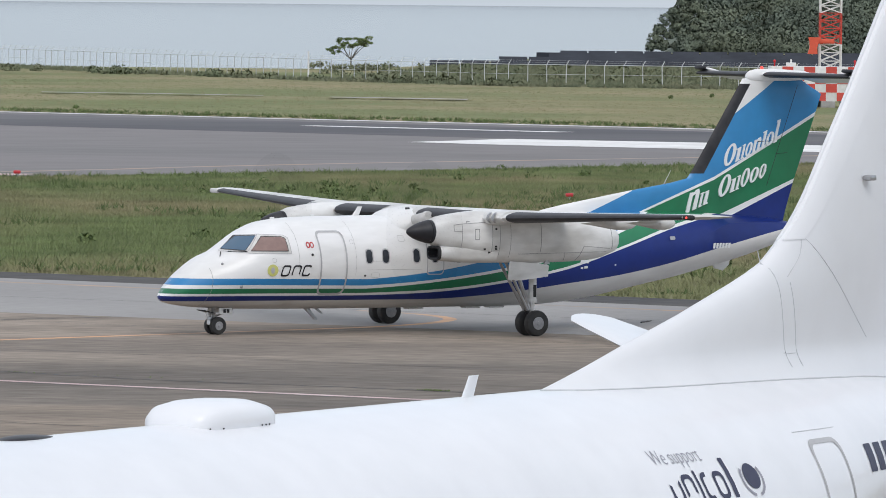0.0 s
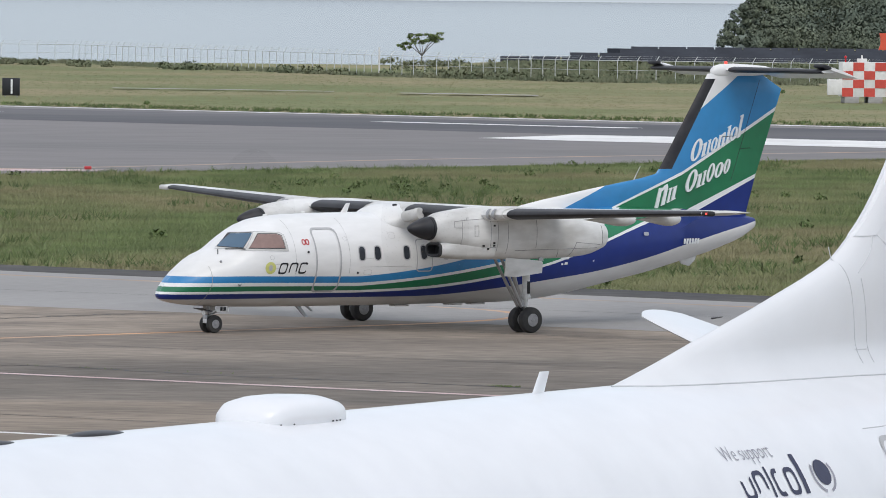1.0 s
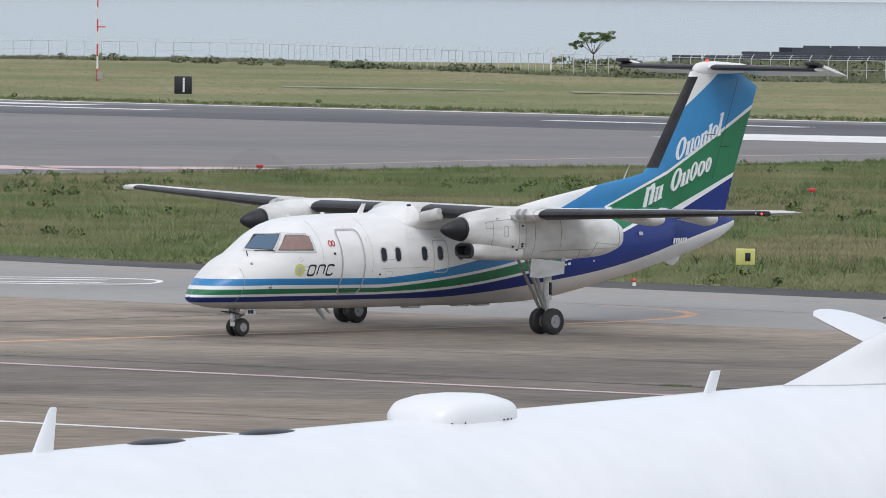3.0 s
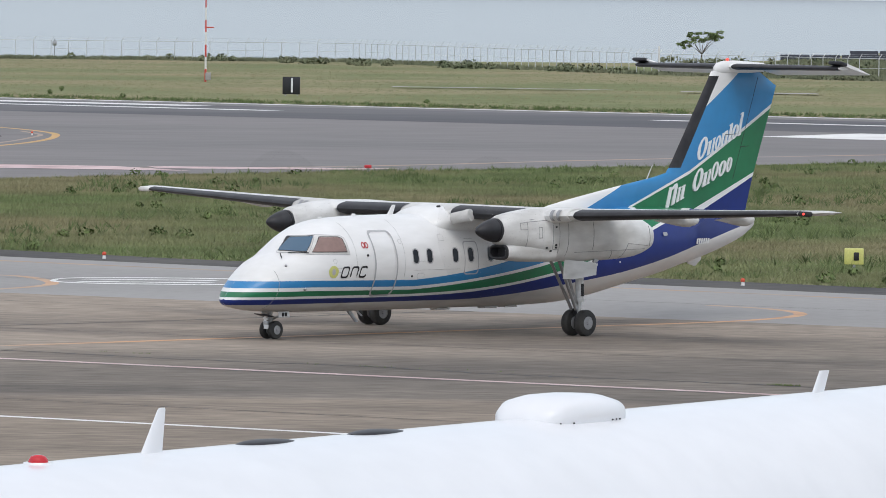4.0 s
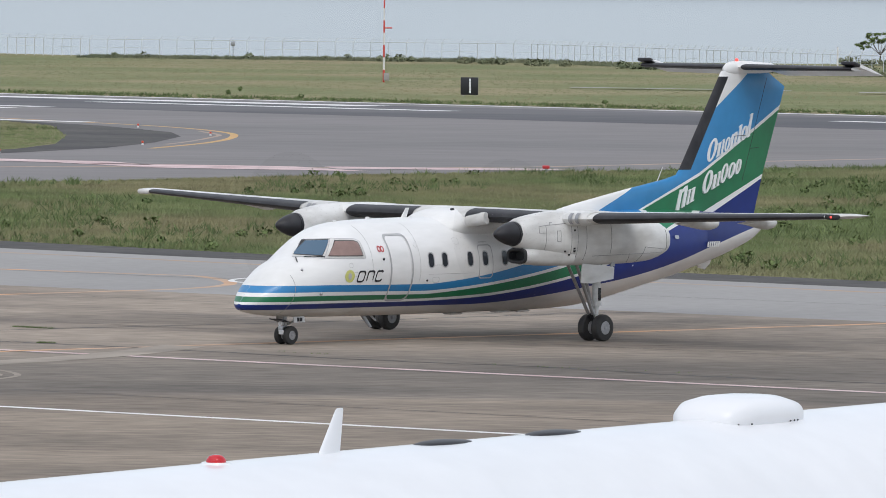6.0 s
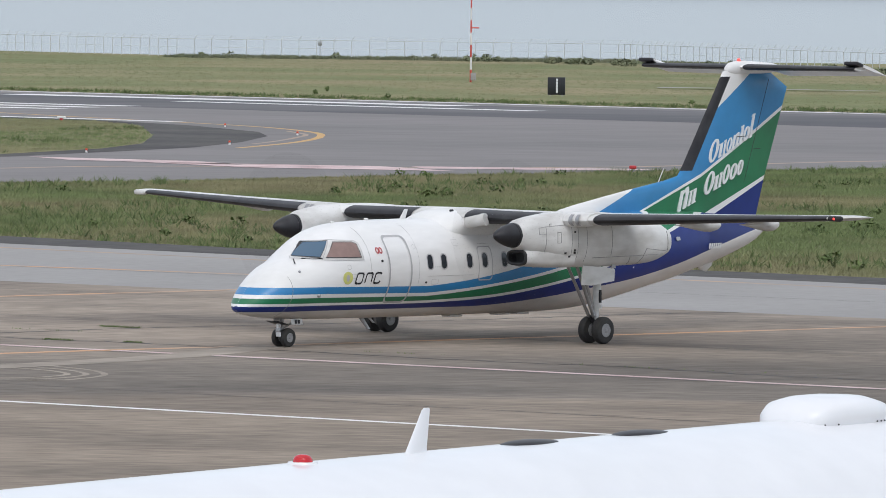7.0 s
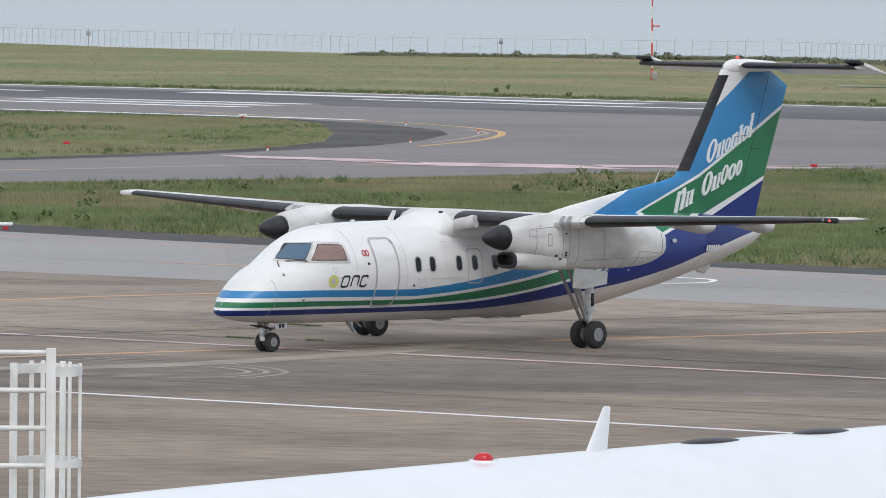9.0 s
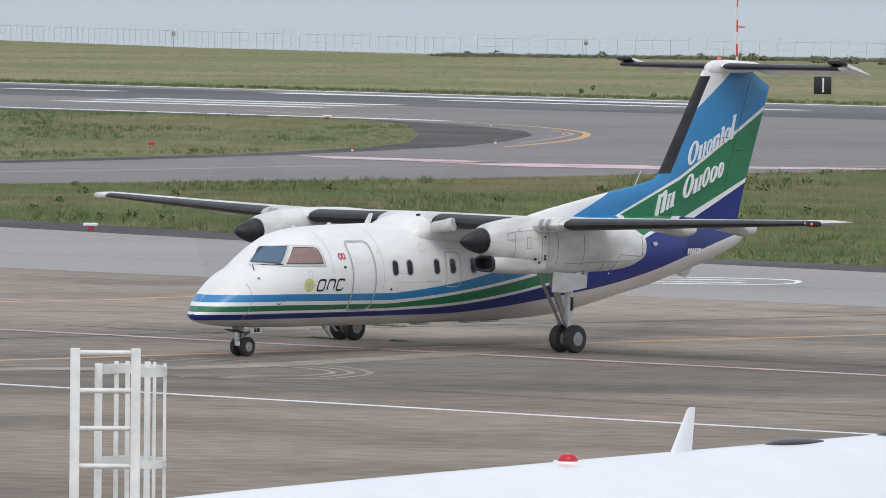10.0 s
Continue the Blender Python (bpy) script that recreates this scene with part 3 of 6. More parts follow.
def fence():
    owner = thing("perimeter_fence", "long galvanised chain fence with outward bent post tops", "fence")
    bm = bmesh.new()
    rod(bm, (0, 0, -0.05), (0, 0, 2.1), 0.045, n=6)
    rod(bm, (0, 0, 2.08), (0.30, 0.30, 2.55), 0.035, n=6)
    first = part("post", bm, FENCE_STEEL, owner)
    count = 0
    for a, b in zip(FENCE, FENCE[1:]):
        L = math.hypot(b[0] - a[0], b[1] - a[1])
        n = max(1, round(L / 2.15))
        rail = bmesh.new()
        for z in (2.08, 1.1):
            rod(rail, (*a, z), (*b, z), 0.03 if z > 2 else 0.015, n=6)
        for z in (2.3, 2.5):
            rod(rail, (a[0] + 0.2, a[1] + 0.2, z), (b[0] + 0.2, b[1] + 0.2, z), 0.006, n=4)
        part("rail", rail, FENCE_STEEL, owner)
        for i in range(n):
            p = pose(a[0] + (b[0] - a[0]) * i / n, a[1] + (b[1] - a[1]) * i / n, 0, 0, random.uniform(-1, 1), 0)
            if count == 0:
                first.matrix_basis = p
            else:
                ob = new("post", first.data)
                ob.parent, ob.matrix_basis = owner, p
            count += 1

    bm = bmesh.new()
    rod(bm, (-14.4, 752.2, -0.05), (-14.4, 752.2, 2.9), 0.09, n=8)
    part("corner_post", bm, CHECK_WHITE, owner, "taller pale corner post")
    for x, y, m in ((-88.4, 847.6, METAL), (-147.2, 901.9, PLINTH)):
        bm = bmesh.new()
        rod(bm, (x, y - 0.3, -0.05), (x, y - 0.3, 2.2), 0.05, n=6)
        box(bm, x, y - 0.4, 1.7, 0.5, 0.05, 0.52, 0.01)
        part("warning_plate", bm, m, owner, "small plate fixed to the fence")


fence()


def mast():
    ob = thing("wind_mast", "thin red and white banded mast with a short cross arm", "mast", pose(-54.9, 661.6, 0))
    for i in range(9):
        bm = bmesh.new()
        rod(bm, (0, 0, i * 1.15 if i else -0.05), (0, 0, (i + 1) * 1.15), 0.10 - i * 0.006, n=10)
        part("mast_section", bm, CHECK_RED if i % 2 == 0 else CHECK_WHITE, ob)
    bm = bmesh.new()
    rod(bm, (-0.1, 0, 5.05), (0.75, 0, 5.05), 0.06)
    part("cross_arm", bm, CHECK_RED, ob)
    bm = bmesh.new()
    box(bm, 0.25, 0, 0.5, 0.5, 0.4, 0.7, 0.03)
    part("control_box", bm, PLINTH, ob)


mast()


def runway_sign():
    ob = thing("runway_sign", "black distance sign with a white upright bar", "sign", pose(-41.6, 587.2, 0, 0, 0, -4))
    bm = bmesh.new()
    box(bm, 0, 0, 0.82, 1.45, 0.25, 1.45, 0.02)
    part("board", bm, BLACKPAINT, ob)
    bm = bmesh.new()
    for k in range(5):
        box(bm, 0.06, -0.14, 0.36 + 0.24 * k, 0.16, 0.02, 0.22, 0.01)
    part("digit_bar", bm, WHITEPAINT, ob, "white bar that stands for a digit")
    for x in (-0.5, 0.5):
        bm = bmesh.new()
        rod(bm, (x, 0, -0.05), (x, 0, 0.15), 0.05)
        part("leg", bm, METAL, ob)


runway_sign()


def checker_hut():
    ob = thing("equipment_shelter", "red and white chequered equipment shelter on a concrete plinth", "shelter", pose(31.2, 600, 0, 0, 0, 3))
    bm = bmesh.new()
    box(bm, 0, 1.5, 1.95, 7.4, 3.2, 2.9, 0.02)
    part("body", bm, CHECK_WHITE, ob)
    for k in (-2.9, -0.9, 1.1, 3.0):
        bm = bmesh.new()
        box(bm, k, 1.4, 0.2, 1.2, 3.4, 0.6, 0.03)
        part("plinth", bm, PLINTH, ob)
    for i in range(8):
        for j in range(4):
            if (i + j) % 2 == 0:
                bm = bmesh.new()
                box(bm, -3.25 + 0.925 * i, -0.12, 0.88 + 0.72 * j, 0.92, 0.03, 0.715)
                part("panel", bm, CHECK_RED, ob, "red panel")
    bm = bmesh.new()
    box(bm, -4.3, 0.4, 1.3, 1.2, 1.0, 1.3, 0.02)
    part("side_box", bm, CHECK_WHITE, ob)
    bm = bmesh.new()
    box(bm, -2.0, 0.5, 3.55, 0.8, 0.8, 0.35, 0.05)
    rod(bm, (-2.0, 0.5, 3.6), (-2.0, 0.5, 4.0), 0.08)
    part("roof_unit", bm, CHECK_WHITE, ob)
    for x in (-3.4, 3.4):
        bm = bmesh.new()
        rod(bm, (x, 0.4, 3.4), (x, 0.4, 3.75), 0.06)
        bmesh.ops.create_uvsphere(bm, u_segments=10, v_segments=6, radius=0.13, matrix=Matrix.Translation((x, 0.4, 3.85)))
        part("warning_lamp", bm, REDLENS, ob)


checker_hut()


def lattice_tower():
    ob = thing("lattice_tower", "red and white banded steel lattice tower", "tower", pose(38.9, 719.5, 0))
    w = 1.05
    for i in range(5):
        z0, z1 = (0, 1.9, 4.45, 7.6, 10.7, 13.8)[i:i + 2]
        paint = CHECK_RED if i % 2 == 0 and i else CHECK_WHITE
        for sx in (-w, w):
            for sy in (-w, w):
                bm = bmesh.new()
                rod(bm, (sx, sy, z0 - (0.05 if i == 0 else 0)), (sx, sy, z1), 0.09, n=6)
                part("leg", bm, paint, ob)
        cells = max(2, round((z1 - z0) / 0.8))
        for c in range(cells):
            a, b = z0 + (z1 - z0) * c / cells, z0 + (z1 - z0) * (c + 1) / cells
            for sx, sy, ex, ey in ((-w, -w, w, -w), (w, -w, w, w), (w, w, -w, w), (-w, w, -w, -w)):
                for p, q, r in (((sx, sy, a), (ex, ey, b), 0.05), ((ex, ey, a), (sx, sy, b), 0.05), ((sx, sy, b), (ex, ey, b), 0.045)):
                    bm = bmesh.new()
                    rod(bm, p, q, r, n=5)
                    part("brace", bm, paint, ob)
    bm = bmesh.new()
    rings(bm, [[(-1.75 + c * k * 0.5 + 0.12 * dz, -1.25 + d * 0.4, 4.3 + dz) for c, d in ((1, 1), (-1, 1), (-1, -1), (1, -1))] for dz, k in ((-0.85, 1.0), (-0.2, 0.75), (0.3, 0.9), (0.85, 1.25))])
    part("antenna_horn", bm, ORANGE_PAINT, ob, "orange flared antenna horn")
    bm = bmesh.new()
    box(bm, -0.5, -1.25, 4.75, 1.7, 0.3, 0.45, 0.05)
    part("antenna_arm", bm, ORANGE_PAINT, ob)


lattice_tower()


def solar_field():
    """Rows of dark tilted panels on racks."""
    for r, (y, x0, x1, zt) in enumerate(((905, -2, 90, 0.70), (930, 7, 90, 1.0), (960, 14, 95, 1.2), (990, 16, 95, 1.35))):
        ob = thing("solar_rack", "long rack of dark tilted solar panels", "solar panels", pose(0, y, 0), "solar racks beyond the fence")
        x = x0
        while x < x1:
            bm = bmesh.new()
            box(bm, x + 1.9, 0, zt - 0.6, 3.7, 2.4, 0.08, 0, Euler((radians(24), 0, 0)).to_matrix())
            part("panel", bm, SOLAR, ob)
            bm = bmesh.new()
            rod(bm, (x + 1.9, 0.4, -0.05), (x + 1.9, 0.4, zt - 0.5), 0.06, n=6)
            part("leg", bm, FENCE_STEEL, ob)
            x += 3.9
    bm = bmesh.new()
    box(bm, 52, 1012, 0.35, 78, 0.3, 0.9)
    tagged(finish("boundary_wall", bm, SOLAR, smooth=False), "low dark boundary wall behind the solar racks", kind="structure")


solar_field()


# ---- foliage ----
def leaf_cloud(name, centres, radii, per, size, mat, label, seed, parent=None, flat=0.75):
    """Crowns made of many small leaf faces on uneven shells."""
    rng = np.random.default_rng(seed)
    out, round_ = [], []
    for c, r in zip(centres, radii):
        d = rng.normal(0, 1, (per, 3))
        d /= np.linalg.norm(d, axis=1)[:, None]
        lump = np.array([0.78 + 0.35 * noise.noise(Vector(v) * 1.9 + Vector((c[0], c[1], c[2]))) for v in d])
        rad = r * lump * rng.uniform(0.72, 1.06, per)
        p = np.array(c) + d * rad[:, None] * np.array([1, 1, flat])
        u = rng.normal(0, 1, (per, 3))
        u /= np.linalg.norm(u, axis=1)[:, None]
        v = np.cross(u, d)
        v /= np.linalg.norm(v, axis=1)[:, None] + 1e-9
        s = size * rng.uniform(0.5, 1.3, per)[:, None]
        nd = 0.6 * d + rng.normal(0, 0.25, d.shape) + np.array([0, -0.1, 0.55])
        round_.append(np.repeat(nd / np.linalg.norm(nd, axis=1)[:, None], 4, axis=0))
        q = np.stack([p - u * s, p + v * s * 0.6, p + u * s, p - v * s * 0.6], 1)
        turn = (np.cross(q[:, 1] - q[:, 0], q[:, 2] - q[:, 0]) * d).sum(1) < 0
        q[turn] = q[turn][:, ::-1]
        out.append(q.reshape(-1, 3))
    pts = np.concatenate(out)
    me = bpy.data.meshes.new(name)
    me.from_pydata(pts.tolist(), [], np.arange(len(pts)).reshape(-1, 4).tolist())
    me.materials.append(mat)
    me.polygons.foreach_set("use_smooth", [True] * len(me.polygons))
    me.normals_split_custom_set_from_vertices(np.concatenate(round_).tolist())
    ob = new(name, me)
    if parent:
        ob.parent = parent
        return ob
    return tagged(ob, label, "woodland", kind="stuff")


def hill_height(x, y):
    return max(0.0, min(1.4, (x - 32) / 45)) ** 0.8 * 30 * min(1.0, max(0, (y - 1120) / 50)) + 0.0


def wooded_hill():
    bm = bmesh.new()
    grid = {}
    for i in range(34):
        for j in range(18):
            x, y = 36 + i * 4.5, 1120 + j * 8
            grid[i, j] = bm.verts.new((x, y, max(-0.2, hill_height(x, y) - 6.0)))
    for i in range(33):
        for j in range(17):
            bm.faces.new((grid[i, j], grid[i + 1, j], grid[i + 1, j + 1], grid[i, j + 1]))
    tagged(finish("hillside", bm, HAZED_FOLIAGE), "steep hillside under dense woodland", kind="structure")
    rng = np.random.default_rng(21)
    cs, rs = [], []
    for _ in range(900):
        x, y = rng.uniform(37, 115), rng.uniform(1118, 1175)
        z = hill_height(x, y)
        r = rng.uniform(1.2, 1.9 if x < 43 else 4.2)
        cs.append((x, y, z + rng.uniform(0.2, 1.4)))
        rs.append(r)
    for x, z in ((32.6, 1.0), (33.2, 2.3), (33.8, 3.7), (34.8, 5.2), (36.0, 6.6), (37.2, 7.9), (38.6, 9.0), (34.2, 1.2), (35.2, 2.8), (36.4, 4.2), (37.6, 5.8), (39.2, 7.2), (36.5, 1.0), (38.2, 2.2), (39.4, 4.0), (40.5, 6.0), (40.4, 1.2)):
        cs.append((x, 1122, z))
        rs.append(rng.uniform(1.0, 1.6))
    leaf_cloud("woodland", cs, rs, 330, 0.25, HAZED_FOLIAGE, "dense dark green woodland on the hillside", 22)


wooded_hill()


def lone_tree():
    ob = thing("tree", "small spreading tree with flat airy foliage by the fence", "tree", pose(-11.1, 836, 0))
    bm = bmesh.new()
    rod(bm, (0, 0, -0.1), (0.1, 0, 1.3), 0.09, 0.075)
    tips = []
    rng = random.Random(5)
    for k in range(9):
        a = k * 0.75
        b = (0.1 + math.cos(a) * rng.uniform(0.6, 1.2), math.sin(a) * 0.6, rng.uniform(1.9, 2.5))
        t = (b[0] + math.cos(a) * rng.uniform(0.6, 1.5), b[1] + math.sin(a) * 0.5, rng.uniform(2.6, 3.6))
        rod(bm, (0.1, 0, 1.25), b, 0.05, 0.035, 6)
        rod(bm, b, t, 0.03, 0.015, 6)
        tips += [t, ((b[0] + t[0]) / 2, t[1], (b[2] + t[2]) / 2 + 0.25)]
    part("trunk", bm, BARK, ob)
    cs = [(t[0] + rng.uniform(-0.3, 0.3), t[1], t[2] + rng.uniform(0, 0.3)) for t in tips] + [(-1.9, 0, 2.6), (-2.2, 0, 2.3), (-1.4, 0, 2.2), (-2.6, 0, 2.45), (-2.0, 0, 2.0), (0.6, 0, 3.75), (1.3, 0, 3.6), (-0.3, 0, 3.65), (2.0, 0, 3.35), (2.4, 0, 3.2), (1.7, 0, 3.0)]
    leaf_cloud("crown", cs, [rng.uniform(0.3, 0.6) for _ in cs], 45, 0.15, WEED, "", 6, ob, 0.45)


lone_tree()


def shrubs():
    rng = np.random.default_rng(31)
    cs, rs = [], []
    for a, b, n in (((-70, 834), (-20, 758), 40), ((-20, 755), (8, 714), 30), ((-110, 846), (-70, 838), 5)):
        for _ in range(n):
            u = rng.random()
            cs.append((a[0] + (b[0] - a[0]) * u, a[1] + (b[1] - a[1]) * u + rng.normal(0, 3), rng.uniform(0.1, 0.4)))
            rs.append(rng.uniform(0.5, 1.1))
    for x in np.arange(-15.5, -6, 0.8):
        cs.append((x, 834 + rng.normal(0, 1.5), rng.uniform(0.2, 0.7)))
        rs.append(rng.uniform(0.6, 1.1))
    leaf_cloud("shrubs", cs, rs, 90, 0.16, HAZED_GROWTH, "low dark shrubs along the fence", 32)
    cs = [(-60.5, far_edge(-60.5) + 14, 0.3), (-53, far_edge(-53) + 3, 0.3), (-28, far_edge(-28) + 4, 0.4), (-62, 600, 0.2), (20, 630, 0.3), (24, 640, 0.3)]
    leaf_cloud("shrubs", cs, [0.28] * len(cs), 70, 0.09, WEED, "small bushes near the runway edge", 33)
    px, py = rng.uniform(-56, 14, 900), rng.uniform(225, 380, 900)
    ok = inside(px, py, STRIP)
    px, py = px[ok], py[ok]
    ok = [noise.noise((x * 0.09, y * 0.05, 2.0)) > 0.05 for x, y in zip(px, py)]
    cs = [(x, y, 0.12) for x, y, k in zip(px, py, ok) if k][:110]
    leaf_cloud("weed_clumps", cs, list(rng.uniform(0.2, 0.45, len(cs))), 80, 0.07, WEED, "bushy dark weed clumps in the grass strip", 34)
    px, py = rng.uniform(-14, 60, 160), rng.uniform(726, 880, 160)
    leaf_cloud("shrubs", [(x, y, 0.1) for x, y in zip(px, py) if y > 735 - 0.6 * x], [0.8] * 160, 90, 0.16, HAZED_GROWTH, "low green scrub beyond the fence", 35)


shrubs()


def marker(x, y, kind):
    if kind == "light":
        ob = thing("edge_light", "small red and white taxiway edge light on a stake", "light", pose(x, y, 0), "edge lights")
        bm = bmesh.new()
        rod(bm, (0, 0, -0.02), (0, 0, 0.12), 0.07, 0.05)
        part("base", bm, CHECK_WHITE, ob)
        bm = bmesh.new()
        bmesh.ops.create_uvsphere(bm, u_segments=12, v_segments=8, radius=0.075, matrix=Matrix.Translation((0, 0, 0.17)))
        part("lens", bm, ORANGE_PAINT, ob)
    elif kind == "guide":
        ob = thing("guidance_sign", "low red guidance board in the grass", "sign", pose(x, y, 0), "guidance signs")
        bm = bmesh.new()
        box(bm, 0, 0, 0.27, 0.36, 0.15, 0.17, 0.04)
        part("board", bm, REDPAINT, ob)
        bm = bmesh.new()
        rod(bm, (0, 0, -0.02), (0, 0, 0.25), 0.05)
        part("leg", bm, METAL, ob)
    elif kind == "yellow":
        ob = thing("guidance_sign", "yellow guidance board with a dark letter bar", "sign", pose(x, y, 0), "guidance signs")
        bm = bmesh.new()
        box(bm, 0, 0, 0.45, 0.65, 0.15, 0.55, 0.03)
        part("board", bm, YELLOWSEAL, ob)
        bm = bmesh.new()
        box(bm, 0.08, -0.085, 0.45, 0.18, 0.02, 0.28, 0.02)
        part("letter_bar", bm, BLACKPAINT, ob)
        bm = bmesh.new()
        rod(bm, (0, 0, -0.02), (0, 0, 0.25), 0.05)
        part("leg", bm, METAL, ob)
    else:
        ob = thing("approach_light", "low white light box on a red foot", "light", pose(x, y, 0))
        bm = bmesh.new()
        box(bm, 0, 0, 0.22, 0.55, 0.3, 0.12, 0.04)
        part("housing", bm, WHITEPAINT, ob)
        bm = bmesh.new()
        box(bm, 0, 0, 0.08, 0.2, 0.2, 0.2, 0.03)
        part("foot", bm, REDPAINT, ob)


LIGHTS = [(-23.5, 242.0), (-52.5, 381.9), (-47.3, 404), (-46.2, 430), (-53.1, 451), (-1.6, 226.0)]
for p in LIGHTS:
    marker(*p, "light")
for p in ((-21.3, 355.3), (5.75, 325.0), (-63.7, 383.0)):
    marker(*p, "guide")
marker(2.03, 239.6, "yellow")
marker(-45.5, 260, "box")
marker(-65.6, 465.0, "box")


# ---- the taxiing turboprop: x forward from the main wheels, y to port ----
NOSE = 9.8
FUS_X = [0.0, 0.1, 0.35, 0.8, 1.3, 1.8, 2.15, 2.5, 3.0, 3.6, 4.5, 6.0, 9.0, 11.0, 12.0, 13.0, 14.0, 15.0, 16.0, 17.0, 18.0, 19.0, 20.0, 20.8, 21.2]
FUS_B = [1.04, .93, .86, .79, .75, .73, .71, .70, .69, .68, .67, .66, .65, .65, .66, .72, .85, 1.03, 1.22, 1.40, 1.63, 1.85, 2.12, 2.40, 2.62]
FUS_T = [1.07, 1.22, 1.495, 1.86, 2.175, 2.38, 2.61, 2.84, 3.07, 3.18, 3.23, 3.25, 3.26, 3.27, 3.27, 3.28, 3.29, 3.29, 3.29, 3.27, 3.24, 3.18, 3.10, 3.00, 2.92]
FUS_W = [.02, .26, .48, .73, .93, 1.06, 1.13, 1.19, 1.26, 1.315, 1.345, 1.345, 1.345, 1.345, 1.345, 1.34, 1.31, 1.26, 1.17, 1.04, .87, .67, .45, .27, .12]
# stripe edges along the body: sky blue, green, deep blue
ST_X = [0, 2.25, 5.97, 9.0, 11.0, 12.55, 14.46, 16.3, 18.0, 19.5, 21.3]
ST_Z = [[1.58, 1.58, 1.52, 1.84, 2.26, 2.72, 3.45, 3.6, 3.8, 4.0, 4.2], [1.40, 1.40, 1.34, 1.57, 1.87, 2.20, 2.80, 3.45, 3.8, 4.0, 4.2],
        [1.30, 1.30, 1.25, 1.49, 1.78, 2.10, 2.70, 3.38, 3.75, 3.95, 4.1], [1.16, 1.16, 1.13, 1.25, 1.50, 1.79, 2.34, 2.88, 3.22, 3.5, 3.8],
        [1.09, 1.09, 1.06, 1.17, 1.42, 1.71, 2.27, 2.80, 3.14, 3.42, 3.7], [0.95, 0.95, 0.93, 0.94, 1.10, 1.29, 1.52, 1.84, 2.22, 2.52, 2.85]]


def section(xa):
    u = math.sqrt(max(xa, 0))
    k = [math.sqrt(v) for v in FUS_X]
    return float(herm(k, FUS_B, u)), float(herm(k, FUS_T, u)), float(herm(k, FUS_W, u))


def skin(xa, z, off=0.0):
    """A point of the port side of the body at that station and height."""
    b, t, w = section(xa)
    zc, h = (b + t) / 2, (t - b) / 2
    c = max(-0.999, min(0.999, (z - zc) / h))
    s = math.sqrt(1 - c * c)
    n = Vector((0, s / w, c / h)).normalized()
    return Vector((NOSE - xa, w * s, z)) + n * off


def body_mesh():
    seg = (9, 2, 1, 2, 1, 2, 5)
    bm = bmesh.new()
    loops, bands = [], []
    stations = [0.004, 0.008, 0.012, 0.017] + list(np.arange(0.022, 0.5, 0.007)) + list(np.arange(0.5, 0.9, 0.025)) + list(np.arange(0.9, 3.6, 0.09)) + list(np.arange(3.6, 21.15, 0.3)) + [21.2]
    for xa in stations:
        b, t, w = section(xa)
        zc, h = (b + t) / 2, (t - b) / 2
        edges, prev = [0.0], 0.0
        for row in ST_Z:
            z = float(np.interp(xa, ST_X, row)) if xa < 5.97 else float(herm(ST_X, row, xa))
            a = math.acos(max(-1, min(1, (z - zc) / h)))
            prev = max(prev + 0.004, min(a, math.pi - 0.03))
            edges.append(prev)
        edges.append(math.pi)
        ang, band = [], []
        for k, n in enumerate(seg):
            for i in range(n):
                ang.append(edges[k] + (edges[k + 1] - edges[k]) * i / n)
                band.append(k)
        ang.append(math.pi)
        port = [(NOSE - xa, w * math.sin(a), zc + h * math.cos(a)) for a in ang]
        star = [(x, -y, z) for x, y, z in port[1:-1]][::-1]
        loops.append(port + star)
        bands = band + band[::-1]
    which = {0: 0, 1: 1, 2: 0, 3: 2, 4: 0, 5: 3, 6: 4}
    rings(bm, loops, True, lambda j: which[bands[j]])
    for f in bm.faces:
        if f.calc_center_median().x > NOSE - 0.010:
            f.material_index = 3
    return bm


def patch(outline, off=0.006):
    """A small plate that follows the body's skin; outline in (station, height)."""
    bm = bmesh.new()
    cx, cz = sum(p[0] for p in outline) / len(outline), sum(p[1] for p in outline) / len(outline)
    n = len(outline)
    rows = [[bm.verts.new(skin(cx + (x - cx) * k, cz + (z - cz) * k, off)) for x, z in outline] for k in (1, 0.75, 0.5, 0.25)]
    mid = bm.verts.new(skin(cx, cz, off))
    for p, q in zip(rows, rows[1:]):
        for i in range(n):
            j = (i + 1) % n
            bm.faces.new((p[i], p[j], q[j], q[i]))
    for i in range(n):
        bm.faces.new((rows[-1][i], rows[-1][(i + 1) % n], mid))
    bmesh.ops.recalc_face_normals(bm, faces=bm.faces)
    if sum(f.normal.y for f in bm.faces) < 0:
        bmesh.ops.reverse_faces(bm, faces=bm.faces)
    return bm


def hoop(outer, inner, off=0.006, keep=None):
    bm = bmesh.new()
    n = len(outer)
    mx, mz = sum(p[0] for p in outer) / n, sum(p[1] for p in outer) / n
    hx, hz = max(p[0] for p in outer) - mx, max(p[1] for p in outer) - mz
    a = [bm.verts.new(skin(x, z, off)) for x, z in outer]
    b = [bm.verts.new(skin(x, z, off)) for x, z in inner]
    for i in range(n):
        j = (i + 1) % n
        if keep is None or keep((outer[i][0] - mx) / hx, (outer[i][1] - mz) / hz):
            bm.faces.new((a[i], a[j], b[j], b[i]))
    bmesh.ops.recalc_face_normals(bm, faces=bm.faces)
    if sum(f.normal.y for f in bm.faces) < 0:
        bmesh.ops.reverse_faces(bm, faces=bm.faces)
    return bm


